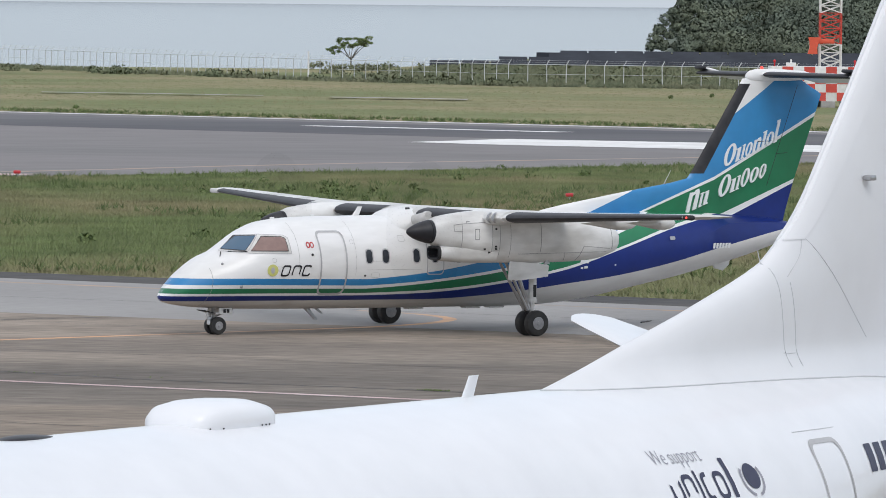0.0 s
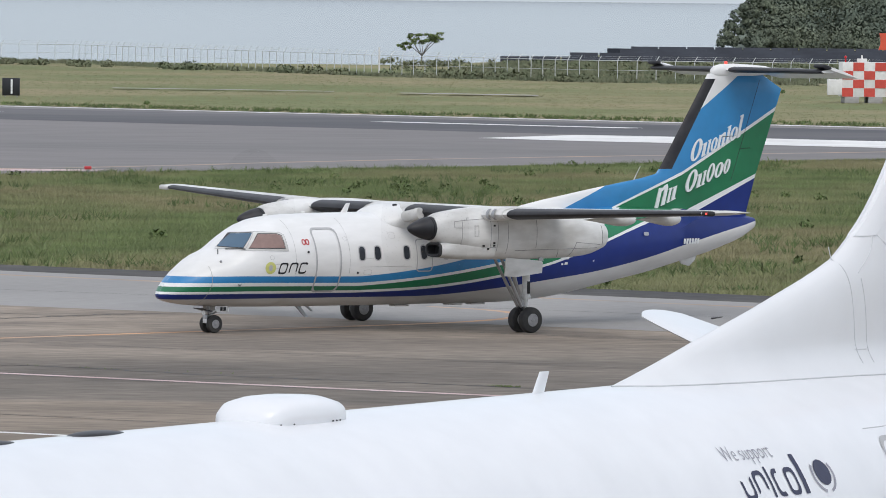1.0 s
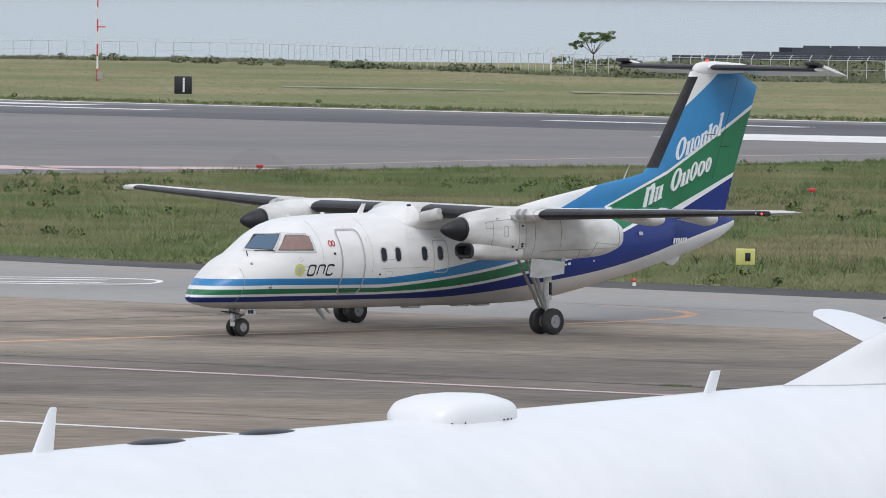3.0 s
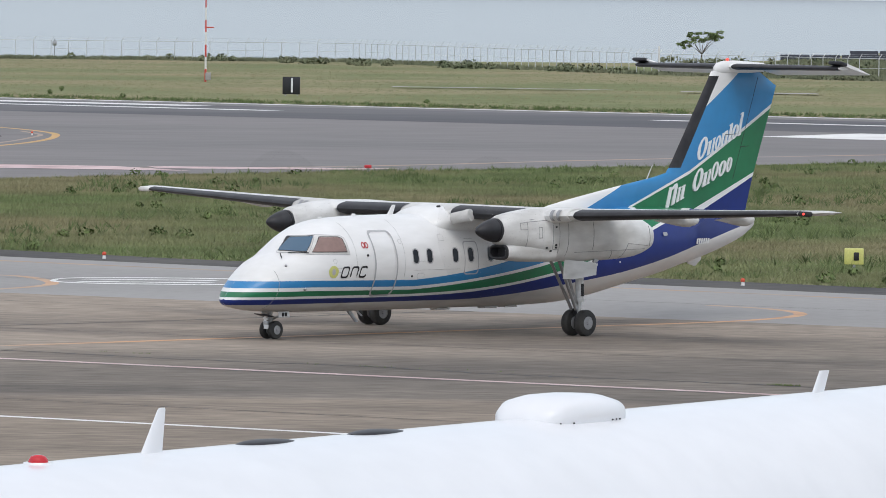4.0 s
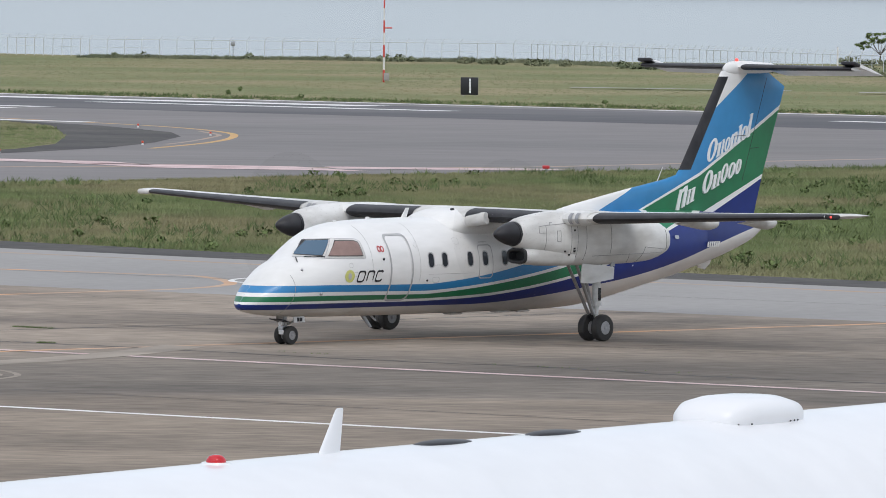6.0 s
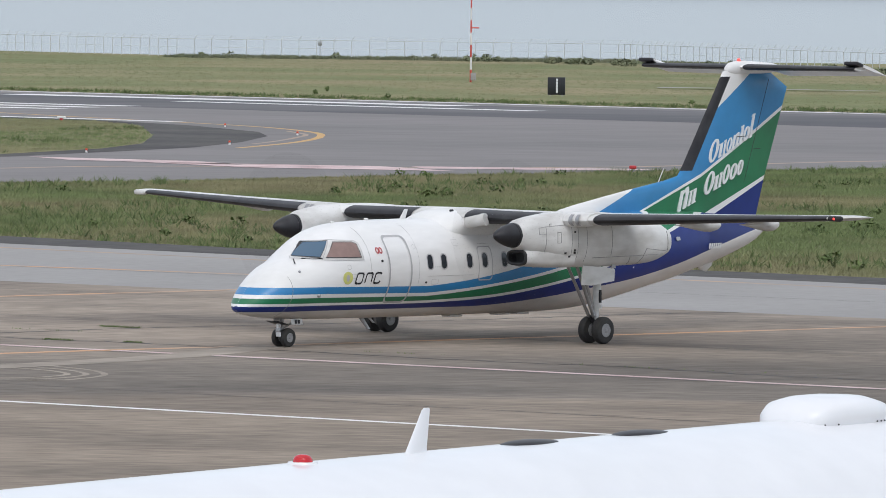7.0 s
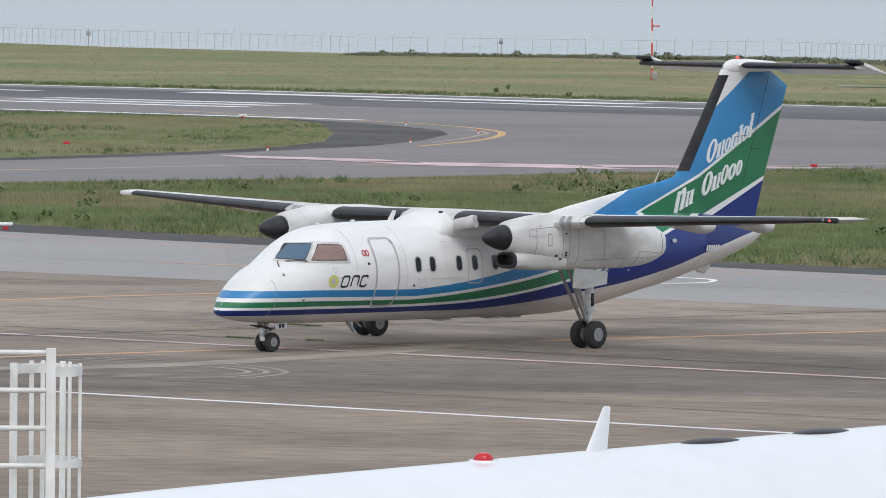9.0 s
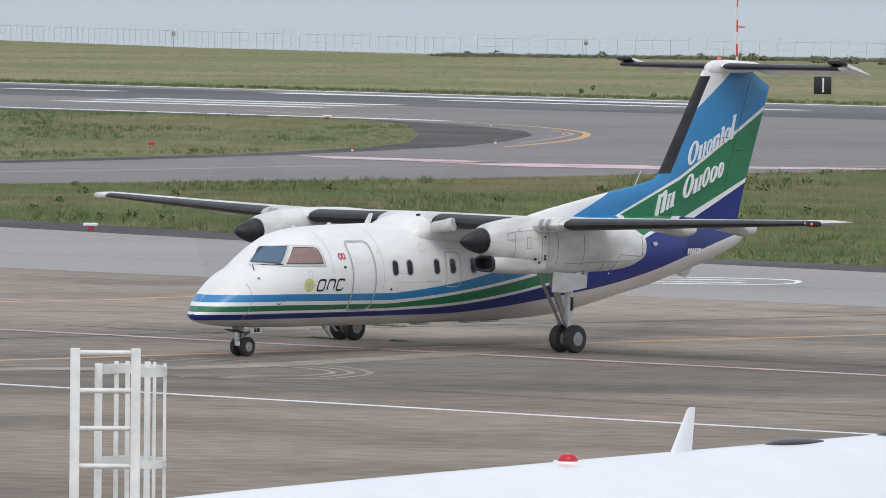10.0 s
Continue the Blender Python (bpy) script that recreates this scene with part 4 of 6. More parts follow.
def rounded(x0, z0, x1, z1, r, n=6, shear=0.0):
    out = []
    for cx, cz, a0 in ((x1 - r, z1 - r, 0), (x0 + r, z1 - r, 90), (x0 + r, z0 + r, 180), (x1 - r, z0 + r, 270)):
        for k in range(n + 1):
            a = radians(a0 + 90 * k / n)
            out.append((cx + r * math.cos(a), cz + r * math.sin(a)))
    # long sides need points of their own to follow the curve
    full = []
    for p, q in zip(out, out[1:] + out[:1]):
        L = math.hypot(q[0] - p[0], q[1] - p[1])
        m = max(1, int(L / 0.12))
        full += [(p[0] + (q[0] - p[0]) * k / m, p[1] + (q[1] - p[1]) * k / m) for k in range(m)]
    return [(x + shear * (z - (z0 + z1) / 2), z) for x, z in full]


def grow(outline, d):
    cx, cz = (min(p[0] for p in outline) + max(p[0] for p in outline)) / 2, (min(p[1] for p in outline) + max(p[1] for p in outline)) / 2
    hx, hz = max(p[0] for p in outline) - cx, max(p[1] for p in outline) - cz
    return [(cx + (x - cx) * (1 + d / hx), cz + (z - cz) * (1 + d / hz)) for x, z in outline]


plane = thing("turboprop_airliner", "white twin-turboprop airliner with blue and green stripes, taxiing on the apron", "aircraft")
body = part("fuselage", body_mesh(), [WHITE, BLUE, GREEN, NAVY, BELLY], plane, "white body with sky blue, green and deep blue stripes")

# cabin windows and doors
for xa in (5.97, 6.51, 7.52, 8.12, 8.90, 9.5):
    o = rounded(xa - 0.10, 1.97, xa + 0.10, 2.34, 0.095)
    w = part("window", hoop(grow(o, 0.03), o, 0.008), GREYLINE, plane)
    part("pane", patch(o, 0.004), PANE, w, "smoked oval pane")
o = rounded(4.38, 1.10, 5.26, 2.87, 0.16, shear=-0.02)
door = part("door", hoop(o, grow(o, -0.05), 0.010), GREYLINE, plane, "passenger door outlined by a grey seal")
o = rounded(7.86, 1.62, 8.42, 2.52, 0.10)
part("emergency_exit", hoop(o, grow(o, -0.028), 0.010), GREYLINE, plane, "small exit hatch with a grey outline")

# cockpit glazing
frame_l = [(1.72, 2.315), (2.02, 2.51), (2.34, 2.735), (2.72, 2.77), (2.245, 2.28), (1.82, 2.32)]
frame_r = [(2.245, 2.28), (2.72, 2.77), (3.36, 2.75), (3.47, 2.685), (3.48, 2.265)]


def dense(poly, n=6):
    out = []
    for p, q in zip(poly, poly[1:] + poly[:1]):
        out += [(p[0] + (q[0] - p[0]) * k / n, p[1] + (q[1] - p[1]) * k / n) for k in range(n)]
    return out


pane_l = [(1.80, 2.36), (2.05, 2.53), (2.30, 2.70), (2.655, 2.73), (2.225, 2.335)]
pane_r = [(2.36, 2.33), (2.765, 2.70), (3.27, 2.70), (3.38, 2.655), (3.385, 2.33)]
for fr, pn_, mt, lb in ((frame_l, pane_l, GLASS, "blue-tinted windscreen pane"), (frame_r, pane_r, BLIND, "side cockpit window with a brown blind drawn")):
    f = part("window_frame", patch(dense(fr), 0.010), WHITE_WORN, plane)
    part("frame_joint", hoop(dense(grow(fr, 0.014)), dense(fr), 0.012), GREYLINE, f)
    b = part("gasket", hoop(dense(grow(pn_, 0.016)), dense(pn_), 0.030), BOOT, plane)
    part("windscreen", patch(dense(pn_), 0.024), mt, plane, lb)
for x0, z0, x1, z1 in ((1.72, 2.28, 1.60, 2.16), (1.86, 2.30, 2.26, 2.30)):
    bm = bmesh.new()
    rod(bm, skin(x0, z0, 0.02), skin(x1, z1, 0.03), 0.014, n=6)
    part("wiper", bm, BLACKPAINT, plane)

# nose cone seam, radar doors and probes
bm = bmesh.new()
for x in (1.05,):
    pts = [skin(x + 0.25 * math.sin((z - 0.8) * 1.9) * 0.6, z, 0.004) for z in np.linspace(0.82, 1.86, 22)]
    for a, b in zip(pts, pts[1:]):
        rod(bm, a, b, 0.006, n=4)
part("nose_seam", bm, PANEL, plane)
for xa, z, r, m in ((1.55, 1.98, 0.04, METAL), (4.14, 2.22, 0.035, DARK), (2.0, 1.36, 0.05, METAL), (5.85, 1.62, 0.03, DARK)):
    bm = bmesh.new()
    p = skin(xa, z)
    bmesh.ops.create_uvsphere(bm, u_segments=10, v_segments=6, radius=r, matrix=Matrix.Translation(p))
    part("probe", bm, m, plane)

# small access hatches on the skin
for x0, z0, x1, z1 in ((6.05, 1.56, 6.32, 1.70), (7.0, 2.55, 7.22, 2.72), (3.0, 1.78, 3.2, 1.9), (7.98, 2.58, 8.30, 2.60), (2.9, 2.02, 3.02, 2.14), (5.4, 2.50, 5.52, 2.62)):
    o = rounded(x0, z0, x1, z1, min(0.05, (z1 - z0) * 0.45))
    part("access_hatch", hoop(o, grow(o, -0.006), 0.003), PANEL, plane)

# body seams
for xa in (3.72, 5.55):
    bm = bmesh.new()
    b, t, w = section(xa)
    pts = [skin(xa, z, -0.002) for z in np.linspace(1.62, t - 0.1, 24)]
    for p, q in zip(pts, pts[1:]):
        rod(bm, p, q, 0.0032, n=4)
    part("body_seam", bm, PANEL, plane)
for x0, x1, z0 in ((5.9, 7.7, 1.78), (5.9, 6.6, 2.02)):
    bm = bmesh.new()
    pts = [skin(x, z0 + (0.14 * (x - 13) if x0 > 10 else 0), 0.0) for x in np.linspace(x0, x1, 16)]
    for p, q in zip(pts, pts[1:]):
        rod(bm, p, q, 0.0032, n=4)
    part("body_seam", bm, PANEL, plane)

# emblems: plain shapes in place of lettering
disc = [(2.90 + 0.165 * math.cos(a), 1.80 + 0.165 * math.sin(a)) for a in np.linspace(0, 2 * math.pi, 25)[:-1]]
em = part("emblem", patch(disc, 0.007), YELLOWSEAL, plane, "round yellow emblem")
part("emblem_centre", patch([(2.90 + 0.06 * math.cos(a), 1.80 + 0.09 * math.sin(a)) for a in np.linspace(0, 2 * math.pi, 13)[:-1]], 0.010), GREYLINE, em)
for k, x in enumerate((3.17, 3.50, 3.82)):
    o = rounded(x, 1.63, x + 0.26, 1.94, 0.07, 4, shear=0.28)
    keep = (None, lambda u, v: v > -0.85, lambda u, v: not (u > 0.45 and -0.7 < v < 0.7))[k]
    part("logo_shape", hoop(o, grow(o, -0.045), 0.008, keep), BLACKPAINT, plane, "slanted black logo shape")
for dx in (-0.06, 0.06):
    o = [(4.10 + dx + 0.065 * math.cos(a), 2.49 + 0.085 * math.sin(a)) for a in np.linspace(0, 2 * math.pi, 15)[:-1]]
    part("red_emblem", hoop(o, grow(o, -0.03), 0.008), REDPAINT, plane)
for k in range(6):
    part("registration_bar", patch(rounded(17.86 + 0.12 * k, 2.23, 17.95 + 0.12 * k, 2.385, 0.01, 2), 0.006), WHITEPAINT, plane, "small white bar in place of a registration letter")
for x0, z0, x1, z1 in ((13.0, 1.88, 13.28, 1.97), (13.02, 1.72, 13.1, 1.77), (13.14, 1.73, 13.26, 1.80), (14.2, 1.80, 14.26, 1.84)):
    part("placard", patch(rounded(x0, z0, x1, z1, 0.01, 2), 0.006), WHITEPAINT, plane)
part("service_panel", patch(rounded(16.2, 2.50, 16.4, 2.60, 0.04, 3), 0.006), METAL, plane, "small bare metal service panel")


# wing
def wing_row(y):
    le = 7.72 if y < 4.2 else 7.72 + (y - 4.2) * 0.165
    ch = 2.65 if y < 4.2 else 2.65 - (y - 4.2) * 0.155
    z = 3.29 + max(0, y - 4.2) * 0.034
    return le, ch, z, 0.168 - 0.0045 * y


def wing_mesh(side):
    bm = bmesh.new()
    loops, ys = [], [0.0, 1.5, 3.0, 4.2, 5.5, 7, 8.5, 10, 11.5, 12.2, 12.6]
    for y in ys:
        le, ch, z, th = wing_row(y)
        loops.append([(NOSE - le - a, side * y, z + b) for a, b in foil(ch, th)])
    for y, dx, k in ((12.78, 0.16, 0.52), (12.93, 0.42, 0.15)):
        le, ch, z, th = wing_row(12.6)
        loops.append([(NOSE - le - dx - a * k, side * y, z + 0.02 + b * k) for a, b in foil(ch, th)])
    rings(bm, loops)
    return bm


def boot_mesh(side, y0, y1):
    """A black rubber strip on the leading edge, just proud of the wing."""
    bm = bmesh.new()
    rows = []
    for y in np.linspace(y0, y1, 8):
        le, ch, z, th = wing_row(y)
        f = [(a, b) for a, b in foil(ch, th, 16) if a < (0.15 if b > 0 else 0.2) * ch]
        f.sort(key=lambda p: p[1], reverse=True)
        rows.append([bm.verts.new((NOSE - le - a + 0.012, side * y, z + b * 1.05)) for a, b in f])
    for r, s in zip(rows, rows[1:]):
        for i in range(len(r) - 1):
            bm.faces.new((r[i], r[i + 1], s[i + 1], s[i]))
    bmesh.ops.recalc_face_normals(bm, faces=bm.faces)
    if sum(f.normal.x for f in bm.faces) < 0:
        bmesh.ops.reverse_faces(bm, faces=bm.faces)
    return bm


for side in (1, -1):
    w = part("wing", wing_mesh(side), WHITE_WORN, plane, "high straight white wing")
    part("deicing_boot", boot_mesh(side, 5.3, 12.2), BOOT, w, "black rubber strip along the leading edge")
    part("deicing_boot", boot_mesh(side, 0.95, 3.4), BOOT, w, "black rubber strip along the leading edge")
    # raised fairing pieces between boot and nacelle
    bm = bmesh.new()
    rows = []
    for y, k in ((4.35, 1.02), (4.5, 1.16), (4.95, 1.10), (5.12, 1.03)):
        le, ch, z, th = wing_row(y)
        rows.append([(NOSE - le - a * (0.55 if k > 1.05 else 0.5) + (k - 1) * 0.5, side * y, z + b * k) for a, b in foil(ch, th)])
    rings(bm, rows)
    part("joint_fairing", bm, WHITE_WORN, w)
    for y in (4.66, 4.86):
        bm = bmesh.new()
        le, ch, z, th = wing_row(y)
        f = sorted([(a, b) for a, b in foil(ch, th, 16) if a < 0.1 * ch], key=lambda p: -p[1])
        rows = [[bm.verts.new((NOSE - le - a * 0.55 + 0.085, side * yy, z + b * 1.17)) for a, b in f] for yy in (y - 0.06, y + 0.06)]
        for i in range(len(f) - 1):
            bm.faces.new((rows[0][i], rows[0][i + 1], rows[1][i + 1], rows[1][i]))
        bmesh.ops.recalc_face_normals(bm, faces=bm.faces)
        part("metal_band", bm, METAL, w)
    # flap hinge fairings
    for y, x0, x1, z0 in ((6.9, 9.3, 11.15, 3.12), (9.0, 9.4, 11.0, 3.2)):
        bm = bmesh.new()
        rings(bm, [oval(NOSE - x0 - (x1 - x0) * u, z0 + 0.10 - 0.19 * math.sin(math.pi * u ** 2.4) ** 0.5 - 0.005, z0 + 0.10 + 0.13 * math.sin(math.pi * u ** 2.4) ** 0.5 + 0.005,
                        0.13 * math.sin(math.pi * u ** 2.4) ** 0.5 + 0.01, 14) for u in (0.01, 0.1, 0.2, 0.35, 0.5, 0.65, 0.8, 0.9, 0.95, 0.98, 0.997)])
        bmesh.ops.translate(bm, verts=bm.verts, vec=(0, side * y, 0))
        part("hinge_fairing", bm, WHITE_WORN, w)
    # navigation lamp at the tip
    bm = bmesh.new()
    le, ch, z, th = wing_row(12.25)
    box(bm, NOSE - le - 0.05, side * 12.44, z, 0.16, 0.44, 0.14, 0.06)
    lamp = part("lamp_housing", bm, DARK if side == 1 else WHITE_WORN, w)
    if side == 1:
        bm = bmesh.new()
        bmesh.ops.create_uvsphere(bm, u_segments=10, v_segments=6, radius=0.032, matrix=Matrix.Translation((NOSE - le + 0.04, side * 12.46, z)))
        part("navigation_lamp", bm, REDLAMP, w, "lit red lamp")

# wing root fairing on the roof
bm = bmesh.new()
FAIR = ((7.0, 3.10, 0.72), (7.15, 3.28, 0.90), (7.35, 3.41, 1.04), (7.6, 3.465, 1.14), (8.2, 3.48, 1.18), (9.5, 3.46, 1.18), (10.8, 3.40, 1.14), (12.0, 3.33, 1.0), (13.2, 3.26, 0.8))
rings(bm, [oval(NOSE - x, 2.5, float(herm([f[0] for f in FAIR], [f[1] for f in FAIR], x)), 0.93 * float(herm([f[0] for f in FAIR], [f[2] for f in FAIR], x)), 48) for x in [7.0, 7.04, 7.09, 7.15, 7.22, 7.35] + list(np.arange(7.6, 13.21, 0.25))])
part("wing_fairing", bm, WHITE, plane)
bm = bmesh.new()
rod(bm, (NOSE - 7.52, 1.22, 3.15), (NOSE - 7.60, 1.72, 3.24), 0.15, 0.165, 20)
rod(bm, (NOSE - 7.59, 1.68, 3.235), (NOSE - 7.62, 1.80, 3.255), 0.175, 0.165, 20)
part("air_duct", bm, WHITE_WORN, plane, "worn round duct at the wing root")

# nacelles
NAC = [(6.30, 2.60, 3.26, .32), (6.40, 2.55, 3.31, .37), (6.65, 2.47, 3.37, .44), (7.05, 2.32, 3.43, .50), (7.7, 2.10, 3.50, .55), (8.5, 2.05, 3.51, .56), (10, 2.04, 3.46, .56),
       (11.1, 2.07, 3.34, .52), (11.75, 2.14, 3.22, .45), (12.15, 2.26, 3.06, .35), (12.42, 2.43, 2.88, .2), (12.5, 2.57, 2.75, .08)]
for side in (1, -1):
    bm = bmesh.new()
    xs = [n[0] for n in NAC]
    rings(bm, [oval(NOSE - x, float(herm(xs, [n[1] for n in NAC], x)), float(herm(xs, [n[2] for n in NAC], x)), float(herm(xs, [n[3] for n in NAC], x)), 28, 2.5)
               for x in list(np.arange(6.30, 12.1, 0.2)) + [12.15, 12.25, 12.34, 12.42, 12.47, 12.5]])
    bmesh.ops.translate(bm, verts=bm.verts, vec=(0, side * 3.94, 0))
    nac = part("engine_nacelle", bm, WHITE_WORN, plane, "long worn white engine nacelle under the wing")
    bm = bmesh.new()
    rings(bm, [oval(NOSE - x, b, t, w, 24, 3.2) for x, b, t, w in ((6.46, 2.17, 2.52, .31), (6.50, 2.14, 2.55, .34), (6.75, 2.11, 2.58, .38), (7.1, 2.08, 2.62, .44), (7.6, 2.06, 2.67, .49), (8.2, 2.05, 2.7, .5))], False)
    bmesh.ops.translate(bm, verts=bm.verts, vec=(0, side * 3.94, 0))
    part("intake_duct", bm, WHITE_WORN, nac)
    bm = bmesh.new()
    rings(bm, [oval(NOSE - x, b, t, w, 24, 3.2) for x, b, t, w in ((6.47, 2.135, 2.555, .345), (6.41, 2.150, 2.540, .330), (6.40, 2.175, 2.515, .305), (6.42, 2.21, 2.48, .27), (6.70, 2.22, 2.47, .26))], False)
    rings(bm, [oval(NOSE - x, b, t, w, 24, 3.2) for x, b, t, w in ((6.69, 2.22, 2.47, .26), (6.70, 2.3, 2.4, .1))])
    bmesh.ops.translate(bm, verts=bm.verts, vec=(0, side * 3.94, 0))
    part("intake_lip", bm, DARK, nac, "black rubber intake lip")
    bm = bmesh.new()
    spin = ((5.54, .01), (5.56, .055), (5.64, .12), (5.78, .19), (5.95, .255), (6.11, .30), (6.20, .318), (6.205, .305), (6.22, .305), (6.225, .322), (6.31, .326), (6.33, .31))
    rings(bm, [oval(NOSE - x, 2.93 - r, 2.93 + r, r, 24) for x, r in spin])
    bmesh.ops.translate(bm, verts=bm.verts, vec=(0, side * 3.94, 0))
    part("spinner", bm, BOOT, nac, "pointed black propeller spinner")
    bm = bmesh.new()
    bmesh.ops.create_circle(bm, cap_ends=False, segments=48, radius=1.98)
    inner = bmesh.ops.create_circle(bm, cap_ends=False, segments=48, radius=0.26)
    bmesh.ops.bridge_loops(bm, edges=bm.edges[:])
    bmesh.ops.rotate(bm, verts=bm.verts, cent=(0, 0, 0), matrix=Euler((0, radians(90), 0)).to_matrix())
    bmesh.ops.translate(bm, verts=bm.verts, vec=(NOSE - 6.12, side * 3.94, 2.93))
    disc_ob = part("propeller", bm, PROP, nac, "propeller blades blurred to a faint disc by their spin")
    disc_ob.visible_shadow = False
    # panel joints and hatches on the outer face
    for lines in ([(7.05, 2.50), (7.05, 3.15), (8.0, 3.2), (8.0, 2.25), (7.7, 2.3), (7.05, 2.5)], [(7.45, 2.72), (7.45, 3.0), (7.58, 3.0), (7.58, 2.72), (7.45, 2.72)],
                  [(8.25, 2.12), (8.25, 3.42)], [(8.02, 2.4), (8.22, 2.4)], [(8.9, 2.3), (11.9, 2.34)], [(10.4, 2.34), (10.5, 2.1)], [(12.1, 2.4), (12.05, 2.95)], [(9.6, 2.36), (9.6, 3.2)], [(7.05, 3.15), (6.8, 3.12), (6.8, 2.95), (7.05, 2.95)], [(7.7, 2.3), (8.25, 2.16)], [(8.6, 2.2), (8.6, 3.3)], [(10.9, 2.1), (11.05, 2.5), (12.0, 2.42)],
                  [(7.2, 3.16), (7.2, 3.22), (7.3, 3.22)], [(7.8, 3.19), (7.8, 3.25), (7.9, 3.25)]):
        bm = bmesh.new()
        for (xa, za), (xb, zb) in zip(lines, lines[1:]):
            pts = []
            for u in np.linspace(0, 1, 8):
                x, z = xa + (xb - xa) * u, za + (zb - za) * u
                b, t, w = (float(herm(xs, [n[k] for n in NAC], x)) for k in (1, 2, 3))
                c = max(-0.99, min(0.99, (z - (b + t) / 2) / ((t - b) / 2)))
                pts.append((NOSE - x, side * (3.94 + w * (1 - abs(c) ** 2.5) ** 0.4 + 0.001), z))
            for p, q in zip(pts, pts[1:]):
                rod(bm, p, q, 0.008, n=4)
        part("panel_joint", bm, PANEL, nac)
    for x, z in ((7.75, 2.45), (8.12, 2.45), (8.12, 2.52), (7.9, 2.36), (8.12, 3.0)):
        bm = bmesh.new()
        box(bm, NOSE - x, side * 4.485, z, 0.06, 0.03, 0.05, 0.005)
        part("vent", bm, DARK, nac)

# fin, cut along the edges of its colours
FIN_LE = [(2.9, 11.6), (3.28, 12.2), (3.44, 12.9), (3.83, 15.2), (4.18, 17.47), (4.40, 17.66), (7.10, 19.42)]
FIN_TE = [(2.9, 20.9), (3.2, 20.96), (4.13, 21.26), (6.06, 22.0), (6.66, 22.22), (7.03, 21.55), (7.10, 21.45)]



def fin_mesh():
    bm = bmesh.new()
    loops = []
    for z in list(np.arange(2.9, 4.4, 0.12)) + [4.37] + list(np.arange(4.45, 6.6, 0.25)) + [6.66, 6.85, 7.03, 7.1]:
        le, te = float(np.interp(z, *zip(*FIN_LE))), float(np.interp(z, *zip(*FIN_TE)))
        lp = []
        for a, b in foil(1.0, 0.10, 12):
            lp.append((NOSE - le - a * (te - le), b * 1.0 * min(2.4, te - le) * (1.2 if b < 0 else 0.9), z))
        loops.append(lp)
    rings(bm, loops)

    def cut(p, q):
        d = Vector((NOSE - q[0], 0, q[1])) - Vector((NOSE - p[0], 0, p[1]))
        bmesh.ops.bisect_plane(bm, geom=bm.verts[:] + bm.edges[:] + bm.faces[:], plane_co=(NOSE - p[0], 0, p[1]), plane_no=d.cross(Vector((0, 1, 0))).normalized(), dist=1e-5)

    def above(p, q, x, z):
        return z > p[1] + (q[1] - p[1]) * (x - p[0]) / (q[0] - p[0])

    top = ((19.152, 6.112), (20.483, 7.035))
    l1a, l1b = ((15.83, 3.287), (18.4, 4.27)), ((15.83, 3.225), (18.4, 4.18))
    m1a, m1b = ((18.4, 4.27), (21.87, 6.063)), ((18.4, 4.18), (21.87, 5.955))
    l2a, l2b = ((18.747, 3.223), (21.112, 4.135)), ((19.211, 3.215), (21.114, 4.022))
    front = ((14.1, 3.28), (15.27, 3.75))
    edge = ((18.0, 4.28), (19.69, 7.02))
    for c in (top, l1a, l1b, m1a, m1b, l2a, l2b, front, edge, ((10, 4.36), (20, 4.36)), ((10, 6.95), (25, 6.95))):
        cut(*c)
    for f in bm.faces:
        c = f.calc_center_median()
        x, z = NOSE - c.x, c.z
        if 4.36 < z < 6.95 and above(*edge, x, z):
            k = 4
        elif above(*top, x, z) and x > 17.6:
            k = 0
        elif above(*front, x, z) and x < 16:
            k = 0
        elif above(*(l1a if x < 18.4 else m1a), x, z):
            k = 1
        elif above(*(l1b if x < 18.4 else m1b), x, z):
            k = 0
        elif above(*l2a, x, z):
            k = 2
        elif above(*l2b, x, z):
            k = 0
        else:
            k = 3
        f.material_index = k
    return bm


fin = part("tail_fin", fin_mesh(), [WHITE, BLUE, GREEN, NAVY, BOOT], plane, "tall tail fin banded in sky blue, green and deep blue")
bm = bmesh.new()
rings(bm, [oval(NOSE - x, b, t, w, 20) for x, b, t, w in ((19.53, 7.12, 7.17, .03), (19.57, 7.04, 7.25, .08), (19.68, 7.0, 7.33, .12), (19.9, 6.98, 7.38, .15), (20.4, 7.0, 7.39, .16), (21.0, 7.02, 7.36, .14), (21.6, 7.06, 7.32, .1), (21.9, 7.1, 7.25, .03))])
part("fin_cap", bm, WHITE, fin, "rounded white fairing at the fin top")
bm = bmesh.new()
bmesh.ops.create_uvsphere(bm, u_segments=10, v_segments=6, radius=0.05, matrix=Matrix.Translation((NOSE - 20.1, 0, 7.41)))
part("beacon", bm, REDLAMP, fin, "lit red beacon")
for z0, x0, z1, x1 in ((4.0, 20.22, 6.9, 21.28), (4.93, 20.56, 4.95, 20.95), (5.28, 19.9, 5.30, 20.4)):
    bm = bmesh.new()
    for k in range(6):
        u, v = k / 6, (k + 1) / 6
        rod(bm, (NOSE - x0 - (x1 - x0) * u, 0.137 - 0.012 * u, z0 + (z1 - z0) * u), (NOSE - x0 - (x1 - x0) * v, 0.137 - 0.012 * v, z0 + (z1 - z0) * v), 0.008, n=4)
    part("rudder_joint", bm, DARK, fin)


